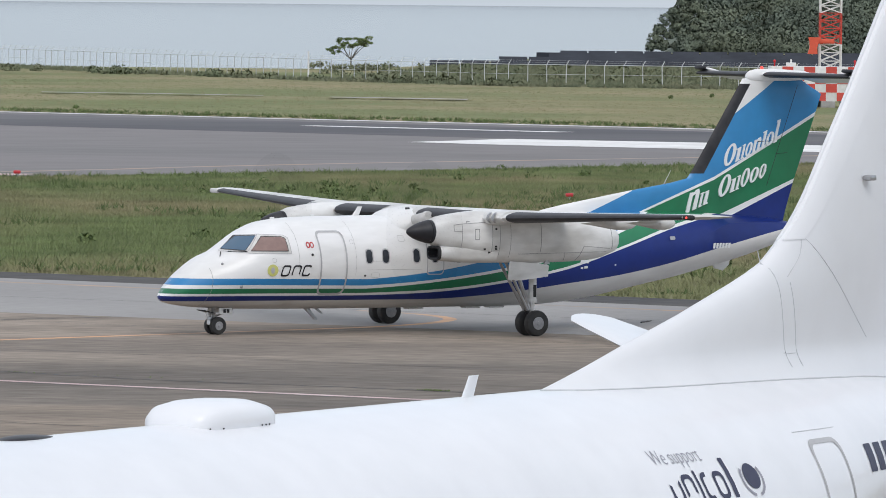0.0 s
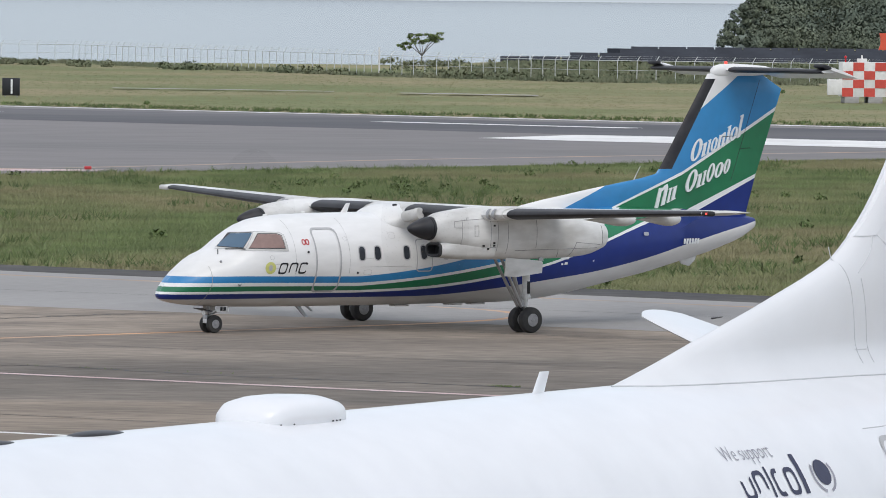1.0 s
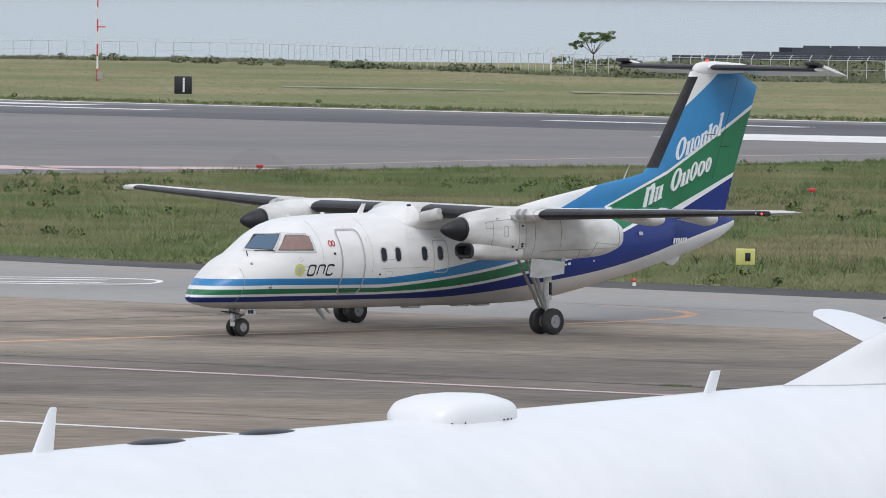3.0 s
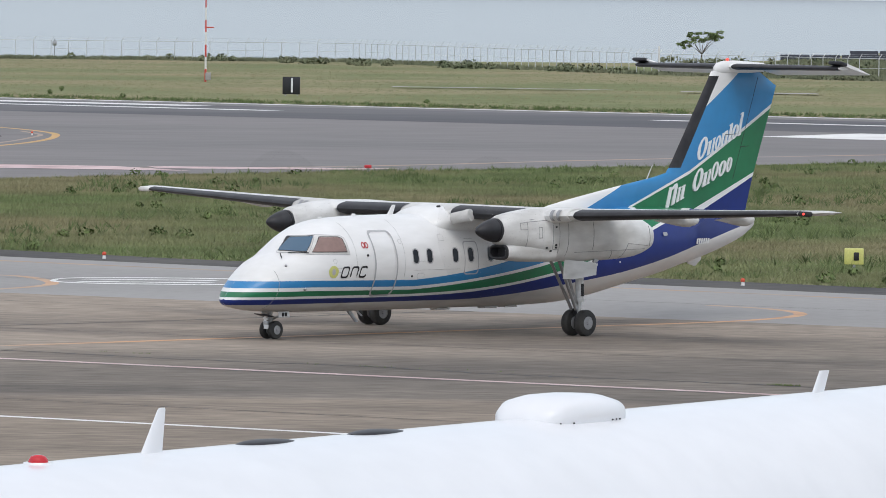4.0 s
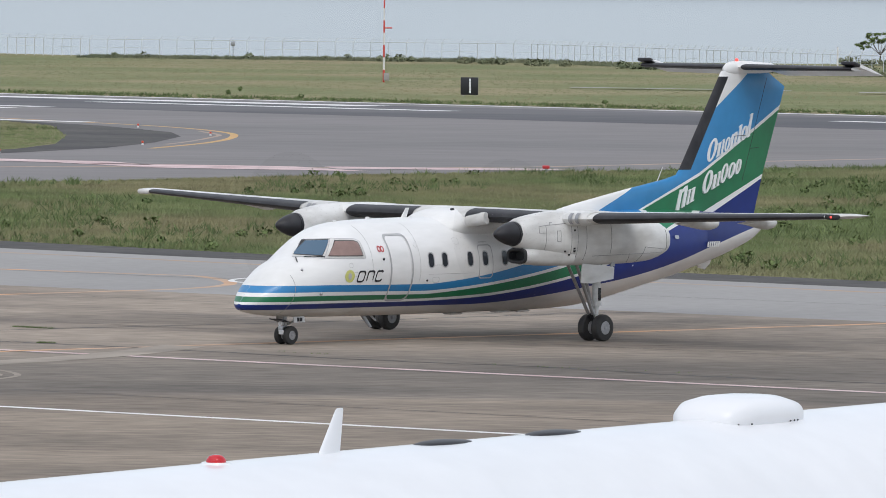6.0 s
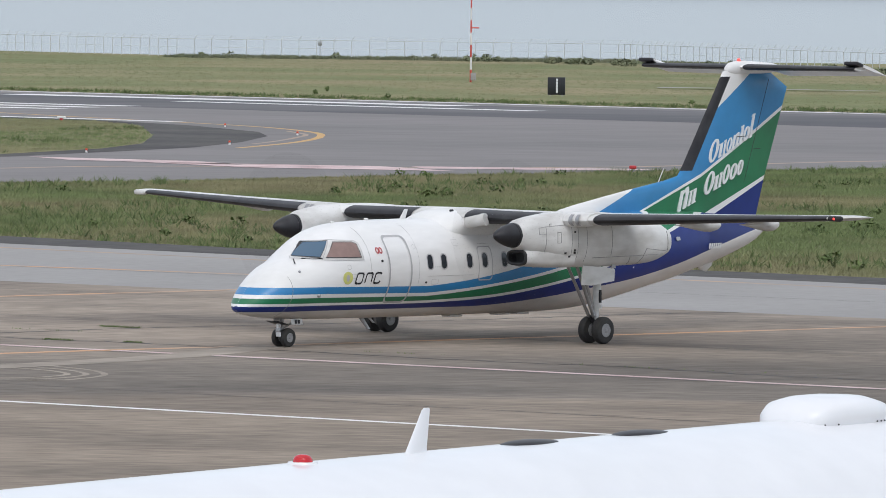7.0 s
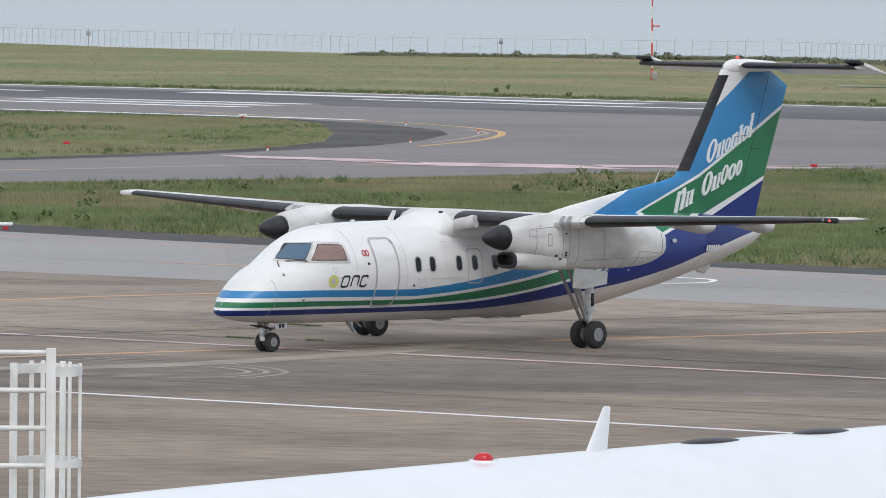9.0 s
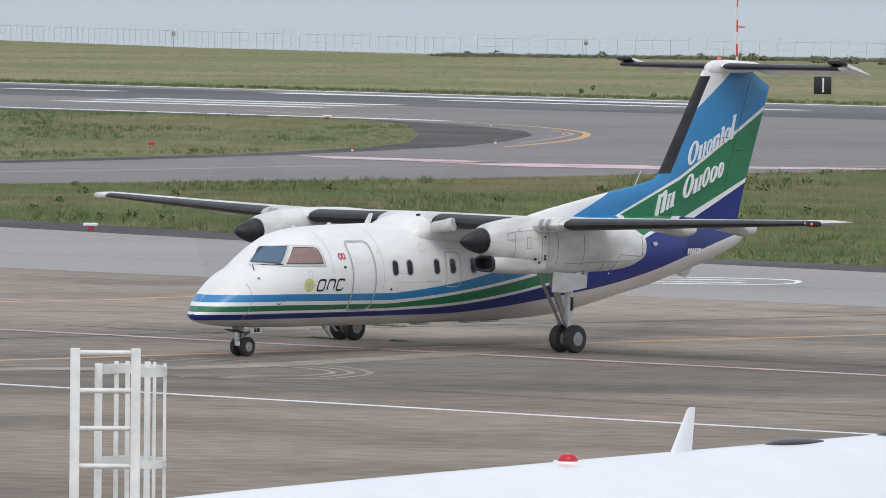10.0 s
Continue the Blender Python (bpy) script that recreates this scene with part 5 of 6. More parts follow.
def glyph_bar(x, z, h, w, lean, kind, rise):
    """One slanted white shape on the fin's port side, drawn in a sheared box."""
    bm = bmesh.new()

    def at(u, v, y):
        return bm.verts.new((NOSE - (x + u * w + lean * v * h), y, z + v * h + rise * u * w))

    def quad(pts):
        a, b = [at(u, v, 0.128) for u, v in pts], [at(u, v, 0.06) for u, v in pts]
        bm.faces.new(a)
        for i in range(len(a)):
            k = (i + 1) % len(a)
            bm.faces.new((a[i], a[k], b[k], b[i]))

    if kind == "ring":
        n = 20
        for i in range(n):
            t0, t1 = 2 * math.pi * i / n, 2 * math.pi * (i + 1) / n
            out = [(0.5 + 0.5 * math.cos(t), 0.5 + 0.5 * math.sin(t)) for t in (t0, t1)]
            inn = [(0.5 + 0.22 * math.cos(t), 0.5 + 0.40 * math.sin(t)) for t in (t1, t0)]
            quad(out + inn)
    elif kind == "arch":
        quad([(0.05, 0), (0.35, 0), (0.35, 0.95), (0.05, 1)])
        quad([(0.62, 0), (0.92, 0), (0.92, 0.8), (0.62, 0.8)])
        quad([(0.35, 0.78), (0.62, 0.8), (0.92, 0.8), (0.8, 1.0), (0.55, 1.0), (0.35, 0.88)])
    else:
        quad([(0.18, 0), (0.82, 0), (0.82, 1), (0.18, 1)])
        quad([(-0.15, 0.93), (0.18, 0.93), (0.18, 1), (-0.1, 1)])
        quad([(0.82, 0), (1.15, 0), (1.1, 0.07), (0.82, 0.07)])
    bmesh.ops.recalc_face_normals(bm, faces=bm.faces)
    part("logo_shape", bm, WHITEPAINT, fin, "slanted white logo shape", smooth=False)


for x, z0, rise, gap, row in (
        (18.66, 4.50, 0.405, 0.030, ((0.40, 0.64, "ring"), (0.17, 0.40, "one"), (0.11, 0.42, "one"), (0.23, 0.40, "ring"), (0.28, 0.40, "arch"), (0.13, 0.52, "one"), (0.26, 0.40, "ring"), (0.11, 0.66, "one"))),
        (17.38, 3.20, 0.380, 0.036, ((0.42, 0.60, "arch"), (0.11, 0.42, "one"), (0.17, 0.40, "one"), (0.26, 0, ""), (0.40, 0.64, "ring"), (0.17, 0.40, "one"), (0.11, 0.42, "one"), (0.28, 0.54, "ring"),
                                     (0.30, 0.44, "ring"), (0.23, 0.42, "ring")))):
    start = x
    for w, h, kind in row:
        if kind:
            glyph_bar(x, z0 + (x - start) * rise, h, w, 0.26, kind, rise)
        x += w + gap

# tailplane
for side in (1, -1):
    bm = bmesh.new()
    loops = []
    for y, le, ch in ((0.0, 19.95, 1.7), (1.0, 20.08, 1.6), (2.5, 20.27, 1.45), (3.7, 20.43, 1.0), (3.85, 20.46, 0.9)):
        loops.append([(NOSE - le - a, side * y, 7.21 + b) for a, b in foil(ch, 0.11)])
    rings(bm, loops)
    tp = part("tailplane", bm, WHITE, plane, "white tailplane on top of the fin")
    bm = bmesh.new()
    rows = []
    for y in np.linspace(0.25, 3.84, 6):
        le, ch = 19.95 + 0.13 * y, 1.7 - 0.1 * y
        f = sorted([(a, b) for a, b in foil(ch, 0.12, 16) if a < 0.2 * ch], key=lambda p: -p[1])
        rows.append([bm.verts.new((NOSE - le - a + 0.012, side * y, 7.21 + b * 1.06)) for a, b in f])
    for r, s in zip(rows, rows[1:]):
        for i in range(len(r) - 1):
            bm.faces.new((r[i], r[i + 1], s[i + 1], s[i]))
    bmesh.ops.recalc_face_normals(bm, faces=bm.faces)
    if sum(f.normal.x for f in bm.faces) < 0:
        bmesh.ops.reverse_faces(bm, faces=bm.faces)
    part("deicing_boot", bm, BOOT, tp, "black rubber strip along the leading edge")
    bm = bmesh.new()
    loops = []
    for y, x0, x1 in ((0.3, 21.1, 21.95), (3.3, 21.2, 21.8), (3.45, 20.5, 21.8), (3.95, 20.52, 21.75)):
        loops.append([(NOSE - x0 - a * (x1 - x0), side * y, 7.36 - 0.27 * (x0 + a * (x1 - x0) - 20.5) + b * min(1.0, x1 - x0)) for a, b in foil(1.0, 0.10)])
    rings(bm, loops)
    el = part("elevator", bm, WHITE, tp, "drooping white elevator with a horn at its tip")
    bm = bmesh.new()
    box(bm, NOSE - 20.58, side * 3.72, 7.345, 0.30, 0.50, 0.10, 0.04, Euler((0, radians(-15), 0)).to_matrix())
    part("horn_boot", bm, BOOT, el, "black rubber cap on the elevator horn")

# ventral fin, tail skid and aerials under the body
bm = bmesh.new()
rings(bm, [oval(NOSE - x, b, t, 0.06, 12) for x, b, t in ((18.35, 1.80, 1.9), (18.5, 1.62, 1.95), (18.8, 1.55, 2.0), (19.0, 1.7, 2.05), (19.05, 1.95, 2.05))])
part("tail_skid", bm, WHITE_WORN, plane)
for x0, x1, z1, w in ((4.62, 4.98, 0.36, 0.20), (4.95, 5.2, 0.52, 0.13)):
    bm = bmesh.new()
    rings(bm, [[(NOSE - x0 - a, b, 0.70) for a, b in foil(w, 0.16)], [(NOSE - x1 - a * 0.7, b * 0.7, z1) for a, b in foil(w, 0.16)]])
    part("blade_aerial", bm, METAL, plane)
for xa in (8.2, 10.1, 10.9):
    bm = bmesh.new()
    box(bm, NOSE - xa, 0.1, 0.635, 0.5, 0.3, 0.05, 0.02)
    part("drain_mast", bm, BELLY, plane)
bm = bmesh.new()
rod(bm, (NOSE - 16.7, 0, 4.03), (NOSE - 16.95, 0, 4.45), 0.018, 0.008, 6)
part("whip_aerial", bm, METAL, plane)
for xa, y, z in ((7.75, 0.45, 3.43), (8.35, 0.45, 3.44), (3.6, 0.0, 3.18), (4.9, 0.0, 3.24)):
    bm = bmesh.new()
    box(bm, NOSE - xa, y, z, 0.14, 0.05, 0.10, 0.02)
    part("roof_aerial", bm, BOOT if xa > 6 else WHITE, plane)
bm = bmesh.new()
rings(bm, [[(NOSE - 6.18 - a, b, 3.22) for a, b in foil(0.24, 0.15)], [(NOSE - 6.39 - a, b * 0.6, 3.50) for a, b in foil(0.15, 0.15)]])
part("blade_aerial", bm, WHITE, plane)


# landing gear
def wheel(x, y, r, width, face):
    bm = bmesh.new()
    prof = [(-0.5, 0.50), (-0.5, 0.84), (-0.44, 0.94), (-0.28, 0.99), (0, 1.0), (0.28, 0.99), (0.44, 0.94), (0.5, 0.84), (0.5, 0.50)]
    loops = [[(r * q * math.cos(a), p * width, r * q * math.sin(a)) for a in np.linspace(0, 2 * math.pi, 33)[:-1]] for p, q in prof]
    rings(bm, loops, cap=True)
    w = part("wheel", bm, RUBBER, plane, "black rubber tyre on a pale spoked rim", at=pose(x, y, r))
    bm = bmesh.new()
    for s in (-1, 1):
        lp = [(s * (0.5 * width + 0.004), 0.50), (s * (0.5 * width + 0.012), 0.45), (s * (0.5 * width - 0.03), 0.40), (s * (0.5 * width - 0.03), 0.19), (s * (0.5 * width + 0.02), 0.15), (s * (0.5 * width + 0.03), 0.05)]
        rings(bm, [[(r * q * math.cos(a), p, r * q * math.sin(a)) for a in np.linspace(0, 2 * math.pi, 25)[:-1]] for p, q in lp], cap=True)
    part("rim", bm, RIM, w)
    bm = bmesh.new()
    for s in (-1, 1):
        for k in range(9):
            a = 2 * math.pi * k / 9
            box(bm, r * 0.30 * math.cos(a), s * (0.5 * width - 0.022), r * 0.30 * math.sin(a), 0.16 * r, 0.02, 0.13 * r, 0, Euler((0, -a, 0)).to_matrix())
    part("rim_hole", bm, DARK, w)
    return w, r


WHEELS = []
for side in (1, -1):
    yb = side * 3.86
    for dy in (-0.235, 0.235):
        WHEELS.append(wheel(NOSE - 9.72, yb + dy, 0.36, 0.23, side))
    bm = bmesh.new()
    rod(bm, (NOSE - 9.74, yb, 2.1), (NOSE - 9.74, yb, 0.95), 0.11, 0.11, 14)
    rod(bm, (NOSE - 9.74, yb, 1.02), (NOSE - 9.74, yb, 0.93), 0.135, 0.135, 14)
    rod(bm, (NOSE - 9.74, yb, 0.97), (NOSE - 9.72, yb, 0.42), 0.07, 0.065, 12)
    rod(bm, (NOSE - 9.71, yb - 0.30, 0.36), (NOSE - 9.71, yb + 0.30, 0.36), 0.05, n=10)
    leg = part("main_gear_leg", bm, WHITE_WORN, plane, "tall white landing gear leg")
    bm = bmesh.new()
    for dy in (-0.16, 0.16):
        rod(bm, (NOSE - 8.72, yb + dy, 2.1), (NOSE - 9.52, yb + dy * 0.5, 0.72), 0.045, n=8)
    rod(bm, (NOSE - 9.2, yb, 1.85), (NOSE - 9.62, yb, 0.72), 0.06, n=8)
    part("drag_brace", bm, METAL, leg)
    bm = bmesh.new()
    rod(bm, (NOSE - 9.52, yb, 0.74), (NOSE - 9.66, yb, 0.5), 0.05, n=8)
    part("torque_link", bm, BOOT, leg)
    # folded-out door, deeper ahead than behind
    bm = bmesh.new()
    o = ((8.74, 2.10), (9.95, 2.0), (10.03, 1.96), (10.0, 1.66), (9.1, 1.56), (8.69, 1.59))
    yd = yb + side * 0.36
    rings(bm, [[(NOSE - x, yd + d, z) for x, z in o] for d in (-0.015, 0.015)])
    door_ob = part("gear_door", bm, WHITE_WORN, leg, "flat white gear door")
    bm = bmesh.new()
    rings(bm, [[(NOSE - x, yd + d, z) for x, z in ((9.86, 1.99), (9.98, 2.22), (10.06, 2.0))] for d in (-0.02, 0.02)])
    part("hinge_arm", bm, METAL, door_ob)
    bm = bmesh.new()
    box(bm, NOSE - 9.74, yb + side * 0.115, 1.25, 0.09, 0.03, 0.34, 0.008)
    part("placard", bm, DARK, leg)

for dy in (-0.15, 0.15):
    WHEELS.append(wheel(NOSE - 1.80, dy, 0.245, 0.15, 1))
bm = bmesh.new()
rod(bm, (NOSE - 1.72, 0, 0.80), (NOSE - 1.78, 0, 0.3), 0.06, 0.05, 10)
rod(bm, (NOSE - 1.8, -0.2, 0.245), (NOSE - 1.8, 0.2, 0.245), 0.035, n=8)
box(bm, NOSE - 1.62, 0, 0.42, 0.12, 0.14, 0.16, 0.02)
ng = part("nose_gear_leg", bm, METAL, plane, "short grey nose gear leg")
bm = bmesh.new()
rod(bm, (NOSE - 1.66, 0, 0.62), (NOSE - 1.60, 0, 0.47), 0.045, n=8)
rod(bm, (NOSE - 1.60, 0, 0.47), (NOSE - 1.72, 0, 0.34), 0.04, n=8)
part("torque_link", bm, METAL, ng)
bm = bmesh.new()
box(bm, NOSE - 1.56, 0.05, 0.33, 0.03, 0.16, 0.12, 0.008)
part("placard", bm, WHITEPAINT, ng)
bm = bmesh.new()
rod(bm, (NOSE - 2.35, 0, 0.70), (NOSE - 1.80, 0, 0.50), 0.03, n=8)
part("drag_brace", bm, METAL, ng)
bm = bmesh.new()
rod(bm, (NOSE - 1.56, 0.07, 0.56), (NOSE - 1.50, 0.07, 0.56), 0.065, 0.07, 12)
part("taxi_lamp", bm, WHITEPAINT, ng)
for y in (0.32, -0.32):
    bm = bmesh.new()
    box(bm, NOSE - 1.95, y, 0.66, 0.42, 0.02, 0.16, 0.006, Euler((radians(12 if y > 0 else -12), 0, 0)).to_matrix())
    part("nose_gear_door", bm, WHITE_WORN, ng)
bm = bmesh.new()
box(bm, NOSE - 1.45, 0.1, 0.64, 0.36, 0.45, 0.02, 0.005, Euler((0, radians(-14), 0)).to_matrix())
part("nose_gear_door", bm, BOOT, ng)
for k in range(2):
    bm = bmesh.new()
    box(bm, NOSE - 1.90 - 0.11 * k, 0.345, 0.66, 0.08, 0.012, 0.10, 0.004)
    part("number_bar", bm, BLACKPAINT, ng, "small black bar in place of a number")


# ---- the parked white jet: x forward from the root of its dorsal fin, y to port ----
jet = thing("jet_airliner", "parked glossy white jet airliner with a roof radome", "aircraft", pose(1.0, 74.0, 0, 0, 0, -119.24))
JX = [-30, -29.8, -29, -28, -26.5, -24, -22, -20, -18, -16, -14, -10, -4, 0, 2, 4, 6, 8, 9.2, 9.6]
JB = [2.85, 2.6, 2.2, 1.9, 1.6, 1.42, 1.40, 1.40, 1.40, 1.40, 1.40, 1.40, 1.40, 1.40, 1.7, 2.3, 3.0, 3.7, 4.3, 4.6]
JT = [2.95, 3.2, 3.65, 4.2, 4.90, 5.24, 5.35, 5.395, 5.41, 5.415, 5.42, 5.42, 5.42, 5.42, 5.42, 5.40, 5.35, 5.25, 5.12, 4.95]
JW = [.05, .35, .75, 1.15, 1.6, 1.82, 1.86, 1.875, 1.88, 1.88, 1.88, 1.88, 1.88, 1.88, 1.84, 1.64, 1.3, .86, .4, .15]


def jsec(s):
    return tuple(float(herm(JX, c, s)) for c in (JB, JT, JW))


bm = bmesh.new()
rings(bm, [oval(-s, *jsec(s), 72) for s in [-30, -29.95, -29.8, -29.5] + list(np.arange(-29, 9.4, 0.5)) + [9.4, 9.6]])
part("fuselage", bm, JETWHITE, jet, "smooth white body")


def jskin(s, z, off=0.0):
    b, t, w = jsec(s)
    c = max(-0.999, min(0.999, (z - (b + t) / 2) / ((t - b) / 2)))
    q = math.sqrt(1 - c * c)
    n = Vector((0, q / w, c / ((t - b) / 2))).normalized()
    return Vector((-s, w * q, z)) + n * off


def jplate(outline, off=0.004, inner=None, keep=None):
    bm = bmesh.new()
    if inner:
        a, b = ([bm.verts.new(jskin(s, z, off)) for s, z in o] for o in (outline, inner))
        n = len(a)
        ms, mz = sum(p[0] for p in outline) / n, sum(p[1] for p in outline) / n
        hs, hz = max(p[0] for p in outline) - ms, max(p[1] for p in outline) - mz
        for i in range(n):
            j = (i + 1) % n
            if keep is None or keep((outline[i][0] - ms) / hs, (outline[i][1] - mz) / hz):
                bm.faces.new((a[i], a[j], b[j], b[i]))
    else:
        cs, cz = sum(p[0] for p in outline) / len(outline), sum(p[1] for p in outline) / len(outline)
        mid = bm.verts.new(jskin(cs, cz, off))
        a = [bm.verts.new(jskin(s, z, off)) for s, z in outline]
        for i in range(len(a)):
            bm.faces.new((a[i], a[(i + 1) % len(a)], mid))
    bmesh.ops.recalc_face_normals(bm, faces=bm.faces)
    if sum(f.normal.y for f in bm.faces) < 0:
        bmesh.ops.reverse_faces(bm, faces=bm.faces)
    return bm


# dorsal fin and tail fin
J_LE = [(5.2, -0.8), (5.41, 0.13), (5.82, 1.90), (6.105, 3.20), (6.43, 4.55), (6.58, 5.09), (6.76, 5.43), (7.06, 5.90), (7.37, 6.25), (7.93, 6.77), (8.37, 7.19), (9.39, 8.09), (12.5, 10.9)]
FIN_DEPTH = 3.4
J_TE = [(4.9, 9.3), (5.4, 9.6), (12.5, 13.4)]


def flare(z):
    """The fin's root swells into a fillet over the roof."""
    return 1 + 0.85 * max(0.0, (5.7 - z) / 0.3) ** 2


def jfin(z):
    return float(np.interp(z, *zip(*J_LE))), float(np.interp(z, *zip(*J_TE)))


bm = bmesh.new()
loops = []
for z in list(np.arange(5.0, 7.0, 0.1)) + list(np.arange(7.0, 12.6, 0.3)) + [12.5]:
    le, te = jfin(z)
    ch = te - le
    loops.append([(-le - a * ch, b * min(ch, FIN_DEPTH) * flare(z), z) for a, b in foil(1.0, 0.115, 14)])
    loops[-1] = [(x, y if y > 0 else y / 0.85, zz) for x, y, zz in loops[-1]]
rings(bm, loops)
jf = part("tail_fin", bm, JETGREY, jet, "tall pale grey-white fin with a long dorsal fillet")


def fin_face(s, z, off=0.006):
    le, te = jfin(z)
    ch = te - le
    x = max(0.0, min(1.0, (s - le) / ch))
    y = 5 * 0.115 * (0.2969 * math.sqrt(x) - 0.126 * x - 0.3516 * x**2 + 0.2843 * x**3 - 0.1036 * x**4)
    return Vector((-s, y * min(ch, FIN_DEPTH) * flare(z) + off, z))


bm = bmesh.new()
rows = []
for z in np.arange(6.85, 12.4, 0.15):
    le, te = jfin(z)
    rows.append([bm.verts.new(v) for v in [Vector((-le - d, fin_face(le + d, z, 0.0).y * s + s * 0.008, z)) for d, s in ((0.36, 1), (0.2, 1), (0.08, 1), (0.02, 1), (0.02, -1), (0.08, -1), (0.2, -1))]])
for r, q in zip(rows, rows[1:]):
    for i in range(6):
        bm.faces.new((r[i], r[i + 1], q[i + 1], q[i]))
bmesh.ops.recalc_face_normals(bm, faces=bm.faces)
part("leading_edge", bm, JETGREY, jf, "smooth white leading edge strip")
for pts in ([(5.05, 6.74), (5.20, 6.4), (5.30, 6.0), (5.43, 5.45)], [(5.49, 6.39), (5.62, 5.95), (5.72, 5.45)], [(5.35, 5.6), (5.68, 5.6)], [(5.9, 6.9), (6.9, 6.2), (7.6, 5.7)], [(5.45, 6.45), (5.8, 6.7), (5.95, 7.1)]):
    bm = bmesh.new()
    q = [fin_face(*p, 0.0) for p in curve_pts(pts, 5)] if len(pts) > 2 else [fin_face(*p, 0.0) for p in pts]
    for a, b in zip(q, q[1:]):
        rod(bm, a, b, 0.006, n=4)
    part("panel_joint", bm, JETSEAM, jf)
bm = bmesh.new()
p = fin_face(7.35, 7.51)
box(bm, p.x, p.y + 0.05, p.z, 0.16, 0.10, 0.06, 0.015)
part("sensor", bm, METAL, jf, "small metal sensor on the fin")
bm = bmesh.new()
ring1 = [fin_face(9.45 + 1.25 * math.cos(a), 7.95 + 1.0 * math.sin(a), 0.01) for a in np.linspace(0, 2 * math.pi, 41)[:-1]]
ring2 = [fin_face(9.45 + 0.8 * math.cos(a), 7.95 + 0.62 * math.sin(a), 0.01) for a in np.linspace(0, 2 * math.pi, 41)[:-1]]
a, b = [bm.verts.new(v) for v in ring1], [bm.verts.new(v) for v in ring2]
for i in range(40):
    bm.faces.new((a[i], a[(i + 1) % 40], b[(i + 1) % 40], b[i]))
bmesh.ops.recalc_face_normals(bm, faces=bm.faces)
part("logo_shape", bm, REDPAINT, jf, "round red emblem on the fin")
# seam where the fin meets the body
bm = bmesh.new()
pts = []
for s in np.linspace(0.05, 8.8, 40):
    b, t, w = jsec(s)
    yy, zz = 0.2, 5.4
    for _ in range(14):
        zz = (b + t) / 2 + (t - b) / 2 * math.sqrt(max(0.0, 1 - (yy / w) ** 2))
        yy = min(0.6 * yy + 0.4 * fin_face(s, zz, 0.01).y, w * 0.8)
    pts.append(Vector((-s, yy, (b + t) / 2 + (t - b) / 2 * math.sqrt(1 - (yy / w) ** 2) + 0.004)))
for a, b in zip(pts, pts[1:]):
    rod(bm, a, b, 0.010, n=5)
part("fin_seam", bm, JETSEAM, jet)

# stabilisers
for side in (-1, 1):
    bm = bmesh.new()
    loops = []
    for L, le, ch, z in ((0.5, 7.45, 3.2, 4.5), (0.9, 7.75, 3.0, 4.58), (3.0, 9.22, 2.1, 5.04), (5.2, 10.75, 1.2, 5.52), (5.5, 10.97, 1.05, 5.59), (5.65, 11.25, 0.7, 5.62)):
        loops.append([(-le - a, side * L, z + b) for a, b in foil(ch, 0.09)])
    rings(bm, loops)
    st = part("stabiliser", bm, JETWHITE, jet, "white swept stabiliser")
    for k, (L, s) in enumerate(((5.0, 11.85), (4.5, 11.65), (4.0, 11.4))):
        bm = bmesh.new()
        rod(bm, (-s, side * L, 5.55 - 0.11 * k), (-s - 0.28, side * L, 5.56 - 0.11 * k), 0.012, 0.005, 5)
        part("static_wick", bm, BOOT, st)

# roof radome, aerials and beacon
bm = bmesh.new()
loops = []
for s, h, w in ((-7.33, 0.0, 0.12), (-7.31, 0.08, 0.24), (-7.25, 0.155, 0.33), (-7.1, 0.215, 0.385), (-6.85, 0.24, 0.405), (-6.5, 0.24, 0.405), (-6.2, 0.225, 0.395), (-5.97, 0.18, 0.36), (-5.84, 0.11, 0.28), (-5.79, 0.04, 0.18), (-5.78, 0.0, 0.10)):
    loops.append(oval(-s, 5.30 - h * 0.2, 5.40 + h, w, 36, 2.8))
rings(bm, loops)
rd = part("radome", bm, JETWHITE, jet, "rounded white antenna radome on the roof")
for s, y in ((-7.28, 0.27), (-7.18, 0.36), (-7.0, 0.40), (-6.28, 0.40), (-6.20, 0.395), (-6.12, 0.385)):
    bm = bmesh.new()
    bmesh.ops.create_uvsphere(bm, u_segments=8, v_segments=6, radius=0.009, matrix=Matrix.Translation((-s, y, 5.385)))
    part("fastener", bm, BOOT, rd)
bm = bmesh.new()
loops = []
for sc, z in ((1.06, 5.28), (1.0, 5.405)):
    loops.append([(6.59 + 0.78 * sc * math.copysign(abs(math.cos(a)) ** 0.7, math.cos(a)), 0.46 * sc * math.copysign(abs(math.sin(a)) ** 0.7, math.sin(a)), z - 0.10 * abs(math.sin(a)) ** 2) for a in np.linspace(0, 2 * math.pi, 41)[:-1]])
rings(bm, loops)
part("radome_skirt", bm, JETWHITE, rd)
for s in (-11.70, -9.86):
    bm = bmesh.new()
    loops = []
    for u in (0.02, 0.1, 0.25, 0.45, 0.65, 0.85, 0.97):
        q = math.sin(math.pi * u ** 0.8) ** 0.6
        loops.append(oval(-(s - 0.46 + 0.92 * u), 5.38, 5.410 + 0.045 * q, 0.02 + 0.12 * q, 16))
    rings(bm, loops)
    part("flat_aerial", bm, BOOT, jet, "low streamlined black aerial")
bm = bmesh.new()
rings(bm, [[(13.73 - a, b, 5.38) for a, b in foil(0.36, 0.12)], [(13.45 - a, b * 0.5, 5.79) for a, b in foil(0.13, 0.12)], [(13.42 - a, b * 0.3, 5.81) for a, b in foil(0.09, 0.12)]])
part("blade_aerial", bm, JETWHITE, jet, "white swept blade aerial")
bm = bmesh.new()
